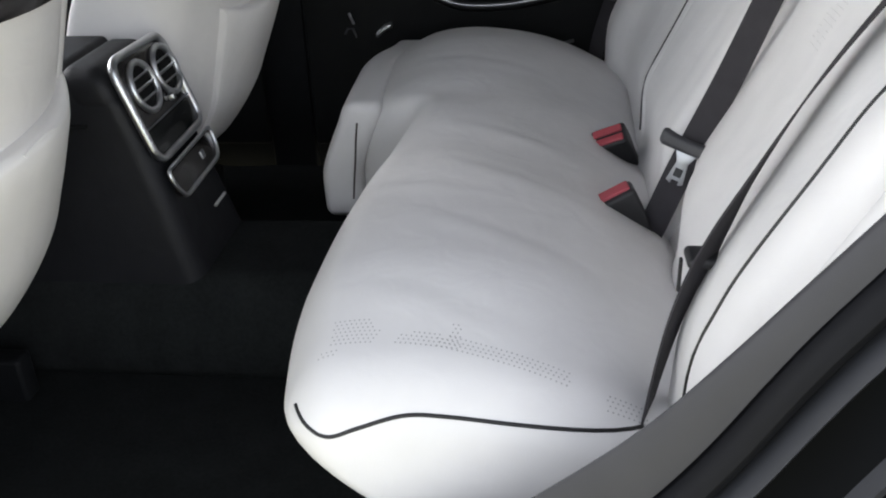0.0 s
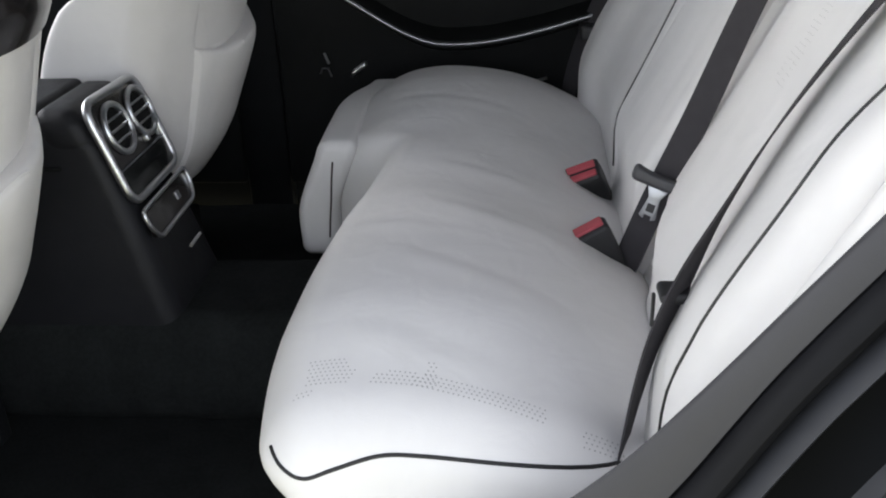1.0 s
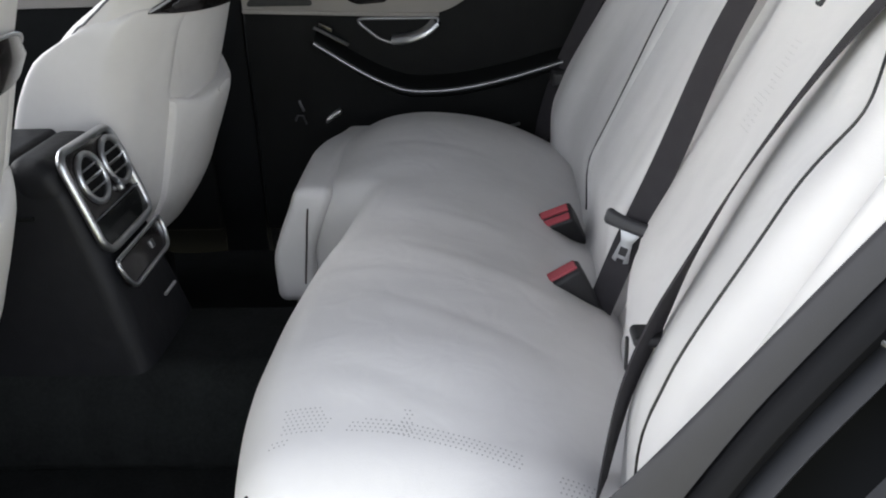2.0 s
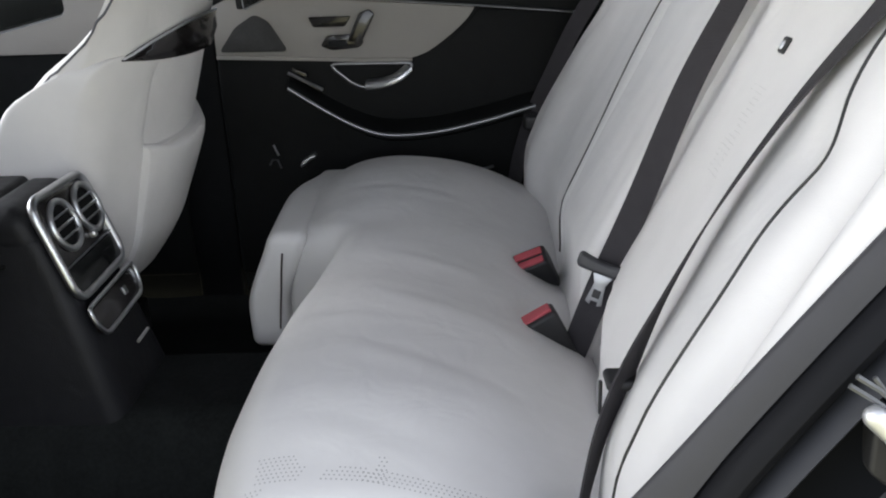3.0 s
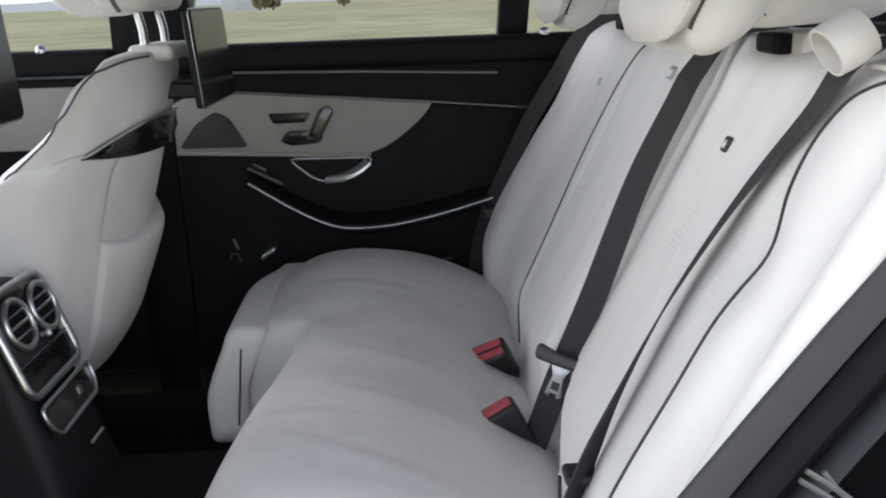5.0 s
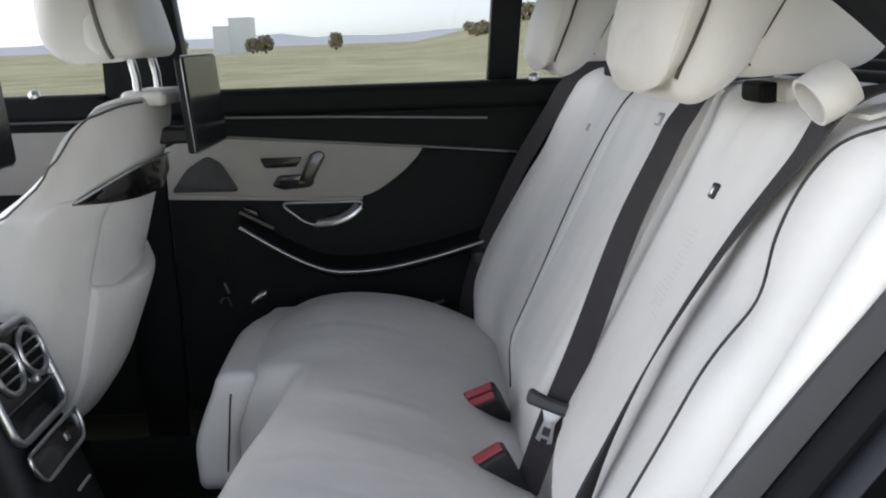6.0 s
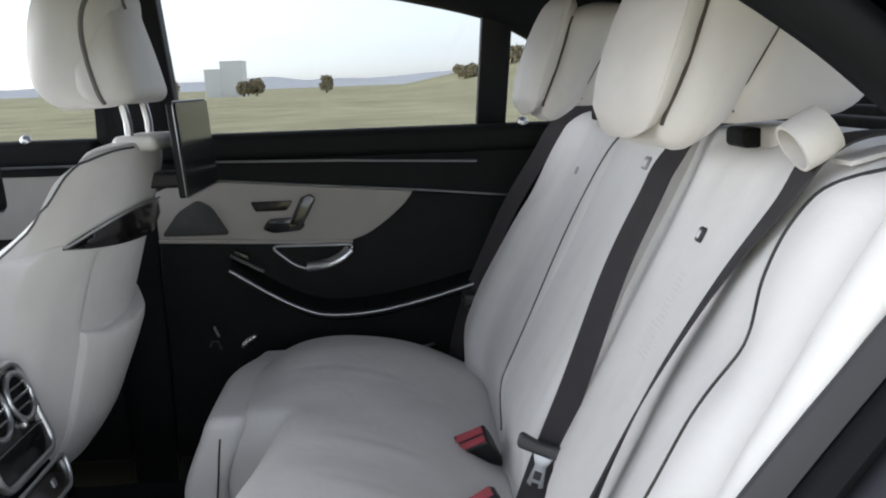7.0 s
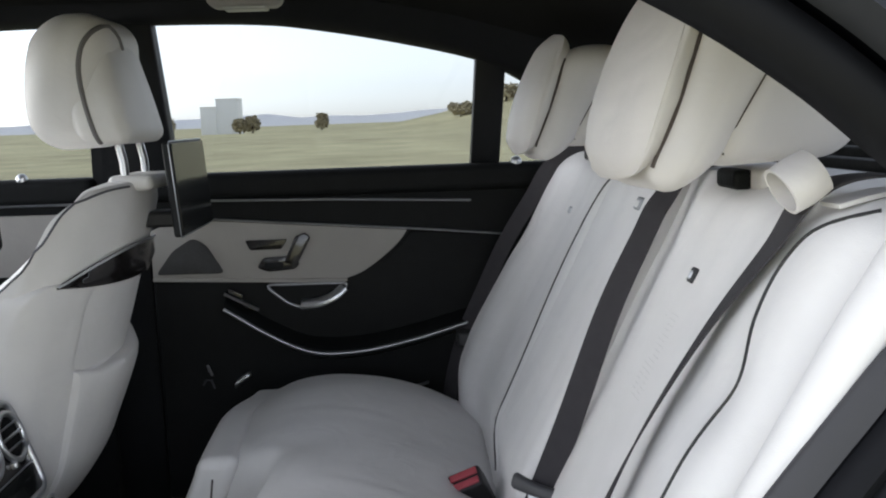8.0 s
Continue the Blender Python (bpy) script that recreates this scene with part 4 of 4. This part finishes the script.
lock_pin(door, 0.506)
part("courtesy_lamp", rbox((-0.152, 0.697, 0.335), (-0.114, 0.72, 0.350), 0.0072, (6, 2, 3), lambda p: Vector((p.x, p.y, p.z + 0.42 * (p.x + 0.133) + 0.004 * math.sin(90 * p.x)))), CHROME, door, "small bright lamp lens low on the door")
part("net_cord", tube([(-0.222, 0.704, 0.334), (-0.215, 0.702, 0.347), (-0.203, 0.702, 0.346), (-0.197, 0.704, 0.326)], 0.0026, 6), TONGUE, door, "dark looped net cord")
part("hook", tube([(-0.209, 0.70, 0.382), (-0.205, 0.697, 0.372), (-0.200, 0.70, 0.358)], 0.0034, 6), DIMCHROME, door, "thin metal net hook")
part("pocket_rim", tube([(0.18, 0.705, 0.298), (0.24, 0.70, 0.305), (0.29, 0.70, 0.318)], 0.004, 6), DIMCHROME, door, "aluminium rim of the door pocket")

front_door = thing("door_2", (-0.8, 0.74, 0.1), "closed front door with black and beige leather trim", "door", "structure")
part("panel", rbox((-1.6, 0.72, 0.06), (-0.43, 0.765, 0.78), 0.01, (10, 1, 6)), BLACK, front_door)
part("window_ledge", rbox((-1.6, 0.695, 0.755), (-0.43, 0.762, 0.815), 0.018, (10, 2, 3)), BLACK, front_door, "black padded window ledge")
part("ledge_line", tube([(-1.5, 0.695, 0.762), (-0.44, 0.695, 0.758)], 0.003, 6), DIMCHROME, front_door)
dpoly("beige_inlay", [(-1.5, 0.60), (-1.5, 0.745), (-0.45, 0.735), (-0.45, 0.60)], 0.024, 0.012, BEIGE, front_door, "beige leather door inlay")
lock_pin(front_door, -0.585)

lamp = thing("ceiling_lamp", (-0.03, 0.42, 1.14), "grey reading lamp fixed to the black headliner", "lamp")
part("housing", rbox((-0.10, 0.38, 1.132), (0.04, 0.45, 1.21), 0.02, (3, 3, 2)), LAMPGREY, lamp)
part("lens", rbox((-0.07, 0.39, 1.128), (0.01, 0.44, 1.136), 0.004, (2, 2, 1)), DIMCHROME, lamp, "pale lamp lens")

# ---- the door opening on the camera's side ----
LOWER = spline2([(-0.35, 0.09), (-0.1, 0.13), (0.05, 0.185), (0.15, 0.245), (0.219, 0.299), (0.301, 0.372), (0.365, 0.448), (0.425, 0.527), (0.49, 0.612), (0.55, 0.688), (0.60, 0.745), (0.68, 0.80)], 5)
UPPER = spline2([(-0.6, 1.12), (-0.2, 1.115), (0.1, 1.09), (0.3, 1.045), (0.433, 0.985), (0.521, 0.93), (0.582, 0.881), (0.66, 0.815), (0.70, 0.77)], 5)


def swept(curve, profile, up):
    """A trim profile (outward, y) swept along the edge of the opening."""
    rings = []
    for i, (u, v) in enumerate(curve):
        a, b = Vector(curve[max(i - 1, 0)]), Vector(curve[min(i + 1, len(curve) - 1)])
        d = (b - a).normalized()
        nrm = Vector((-d.y, d.x)) if up else Vector((d.y, -d.x))
        wide = 1.0 if up else line(v, [(0.2, 1.6), (0.3, 1.4), (0.4, 0.9), (0.5, 0.55), (0.8, 0.48)])
        offs = [(min(o, 0.049) * wide + max(o - 0.049, 0) * (1.0 if up else 0.85), y) for o, y in profile]
        rings.append([Vector((u + nrm.x * o, y, v + nrm.y * o)) for o, y in offs])
    return skin(rings, False, False)


opening = thing("door_frame", (0.4, -0.74, 0.0), "grey sill trim, rubber seals and black paint round the open door", "door frame", "structure")
part("sill_trim", swept(LOWER, [(0.30, -0.60), (0.14, -0.675), (0.03, -0.70), (0.002, -0.71), (0.0, -0.714), (0.003, -0.718), (0.024, -0.724), (0.045, -0.728), (0.049, -0.722), (0.049, -0.70)], False), GREY, opening, "smooth grey plastic sill trim")
part("seal", swept(LOWER, [(0.049, -0.70), (0.050, -0.733), (0.056, -0.744), (0.066, -0.748), (0.076, -0.744), (0.082, -0.735), (0.083, -0.70)], False), RUBBER, opening, "soft black door seal")
part("seal_ridge", swept(LOWER, [(0.083, -0.72), (0.086, -0.752), (0.092, -0.760), (0.100, -0.752), (0.103, -0.72)], False), RIDGE, opening, "raised grey seal lip")
part("body_flange", swept(LOWER, [(0.10, -0.735), (0.115, -0.739), (0.13, -0.745), (0.145, -0.753), (0.16, -0.765), (0.18, -0.781), (0.20, -0.795), (0.22, -0.805), (0.24, -0.812), (0.26, -0.822), (0.30, -0.84), (0.35, -0.856), (0.40, -0.87), (0.5, -0.887), (0.6, -0.9)], False), PAINT, opening, "black painted body inside the door opening")
# fold in the black body, coloured lighter to carry its highlight
part("crease", swept(LOWER, [(0.156, -0.76), (0.164, -0.778), (0.172, -0.776), (0.18, -0.77)], False), RIDGE, opening, "folded sheet metal edge, its highlight put into a lighter grey")
part("roof_seal", swept(UPPER, [(0.07, -0.60), (0.01, -0.66), (0.0, -0.69), (0.012, -0.71), (0.03, -0.716), (0.045, -0.71), (0.05, -0.695)], True), RUBBER, opening, "black roof seal")
part("roof_frame", swept(UPPER, [(0.05, -0.69), (0.055, -0.725), (0.075, -0.738), (0.09, -0.73), (0.11, -0.725), (0.14, -0.74), (0.2, -0.72)], True), PAINT, opening, "black painted roof frame")

# lighter strip added where the sky glints along the black roof frame
part("roof_highlight", swept(UPPER, [(0.050, -0.715), (0.054, -0.742), (0.062, -0.752), (0.071, -0.746), (0.075, -0.72)], True), RIDGE, opening, "raised grey lip whose colour stands for the roof frame's sky highlight")

striker = thing("door_striker", (0.53, -0.77, 0.52), "bare steel door striker on the black body", "door striker")
part("plate", rbox((0.515, -0.758, 0.47), (0.60, -0.735, 0.53), 0.004, (2, 1, 2), lambda p: Vector((p.x, p.y - 0.15 * (p.x - 0.5), p.z - 0.8 * (p.x - 0.53)))), BUCKLE, striker, "dark metal base plate")


def rod(a, b, r):
    """A round-ended steel rod."""
    a, b = Vector(a), Vector(b)
    bm = rbox((-r, -r, 0), (r, r, (b - a).length), r * 0.98, (3, 3, 8))
    bm.transform(Matrix.Translation(a) @ (b - a).to_track_quat("Z", "Y").to_matrix().to_4x4())
    return bm


part("bow", rod((0.495, -0.784, 0.551), (0.575, -0.800, 0.475), 0.0085), ZINC, striker, "thick bright steel bow")
part("leg", rod((0.519, -0.787, 0.528), (0.522, -0.800, 0.455), 0.0075), BUCKLE, striker, "dark leg of the bow")
for lift in (0.0, 0.007):
    part("catch", tube([(0.484 + lift * 0.6, -0.778, 0.566 + lift), (0.500 + lift * 0.6, -0.780, 0.556 + lift), (0.521, -0.780, 0.541 + lift)], 0.0022, 6), DARKSTEEL, striker, "thin steel catch")
part("spring", tube([(0.500, -0.778, 0.572), (0.509, -0.780, 0.560), (0.523, -0.780, 0.548)], 0.002, 6), DARKSTEEL, striker, "thin bent steel spring")

# ---- outside ----
def land(x, y):
    h = -0.36 + 8.0 * hill(x, 31, 21) * hill(y, 150, 40) + 0.5 * noise.noise(Vector((x / 40, y / 40, 0))) * ease(y, 10, 60)
    return h


def ground():
    bm = bmesh.new()
    xs = [-2500, -900, -400, -200] + [-120 + 8 * i for i in range(31)] + [200, 400, 900, 2500]
    ys = [-2500, -400, -60, -10] + [-2 + 4 * i for i in range(8)] + [40 + 12 * i for i in range(20)] + [320, 500, 1000, 2600]
    grid = [[bm.verts.new((x, y, land(x, y) if y > 8 else -0.36)) for x in xs] for y in ys]
    for j in range(len(ys) - 1):
        for i in range(len(xs) - 1):
            bm.faces.new((grid[j][i], grid[j][i + 1], grid[j + 1][i + 1], grid[j + 1][i]))
    return bm


solid("ground", ground(), GRASS, "dry yellow-green grass field reaching a low rise", "field", "structure")


def hills():
    n = 60
    xs = [-2200 + 4400 * i / n for i in range(n + 1)]
    tops = [20 + 12 * noise.noise(Vector((x / 330, 0.5, 0))) + 9 * noise.noise(Vector((x / 90, 2.5, 0))) for x in xs]
    return skin([[Vector((x, 2050, -2)), Vector((x, 2200, h)), Vector((x, 2500, h * 0.9)), Vector((x, 2500, -2))] for x, h in zip(xs, tops)])


# far ridge; its haze is only colour
solid("backdrop", hills(), HAZE, "hills far beyond the field, haze put into their pale blue-grey colour", "hills", "structure")


def tree(x, y, h, w):
    z = land(x, y)
    ob = thing("tree", (x, y, z), "small round-crowned field tree far off, haze in its leaf colour", "tree", group="field trees")
    part("trunk", skin([[Vector((x + r * math.cos(a), y + r * math.sin(a), z - 0.1 + hh)) for a in [math.tau * k / 7 for k in range(7)]] for r, hh in [(0.2, 0), (0.14, h * 0.3), (0.05, h * 0.8)]]), BARK, ob)
    rnd = random.Random(int(x * 10))
    bm = bmesh.new()
    for k in range(900):
        a, e, rr = rnd.uniform(0, math.tau), rnd.uniform(-0.9, 1.0), rnd.random() ** 0.4
        c = Vector((x + w * rr * math.cos(a) * math.sqrt(1 - e * e * 0.8), y + w * rr * math.sin(a) * math.sqrt(1 - e * e * 0.8), z + h * 0.52 + h * 0.46 * rr * e))
        if noise.noise(c * 0.9) < -0.25:
            continue
        u, v = Vector((rnd.gauss(0, 1), rnd.gauss(0, 1), rnd.gauss(0, 1))).normalized() * 0.28, Vector((rnd.gauss(0, 1), rnd.gauss(0, 1), rnd.gauss(0, 1))).normalized() * 0.22
        bm.faces.new([bm.verts.new(c + d) for d in (u, v, -u, -v)])
    part("crown", bm, LEAF, ob, "", False)


for x, y, h, w in [(-11.8, 155, 3.0, 1.2), (-25.6, 156, 2.6, 1.2), (-23.6, 157, 3.0, 1.4), (-38.2, 158, 3.6, 1.6), (-40.2, 160, 3.0, 1.7), (9, 120, 2.0, 1.8), (16, 128, 2.4, 2.6)]:
    tree(x, y, h, w)


def white_building(x, y):
    z = land(x, y)
    ob = thing("white_building", (x, y, z), "pale white building far across the field", "building")
    for u0, u1, h, d in ((-2.2, 0.6, 5.0, 0.0), (0.6, 4.6, 6.4, 0.4)):
        w = part("wall", rbox((x + u0, y + d, z - 0.1), (x + u1, y + d + 5, z + h), 0.05, (1, 1, 1)), RENDERWALL, ob)
        part("roof_edge", rbox((x + u0 - 0.1, y + d - 0.1, z + h - 0.12), (x + u1 + 0.1, y + d + 5.1, z + h + 0.04), 0.03, (1, 1, 1)), RENDERWALL, w)


white_building(-32.6, 170)
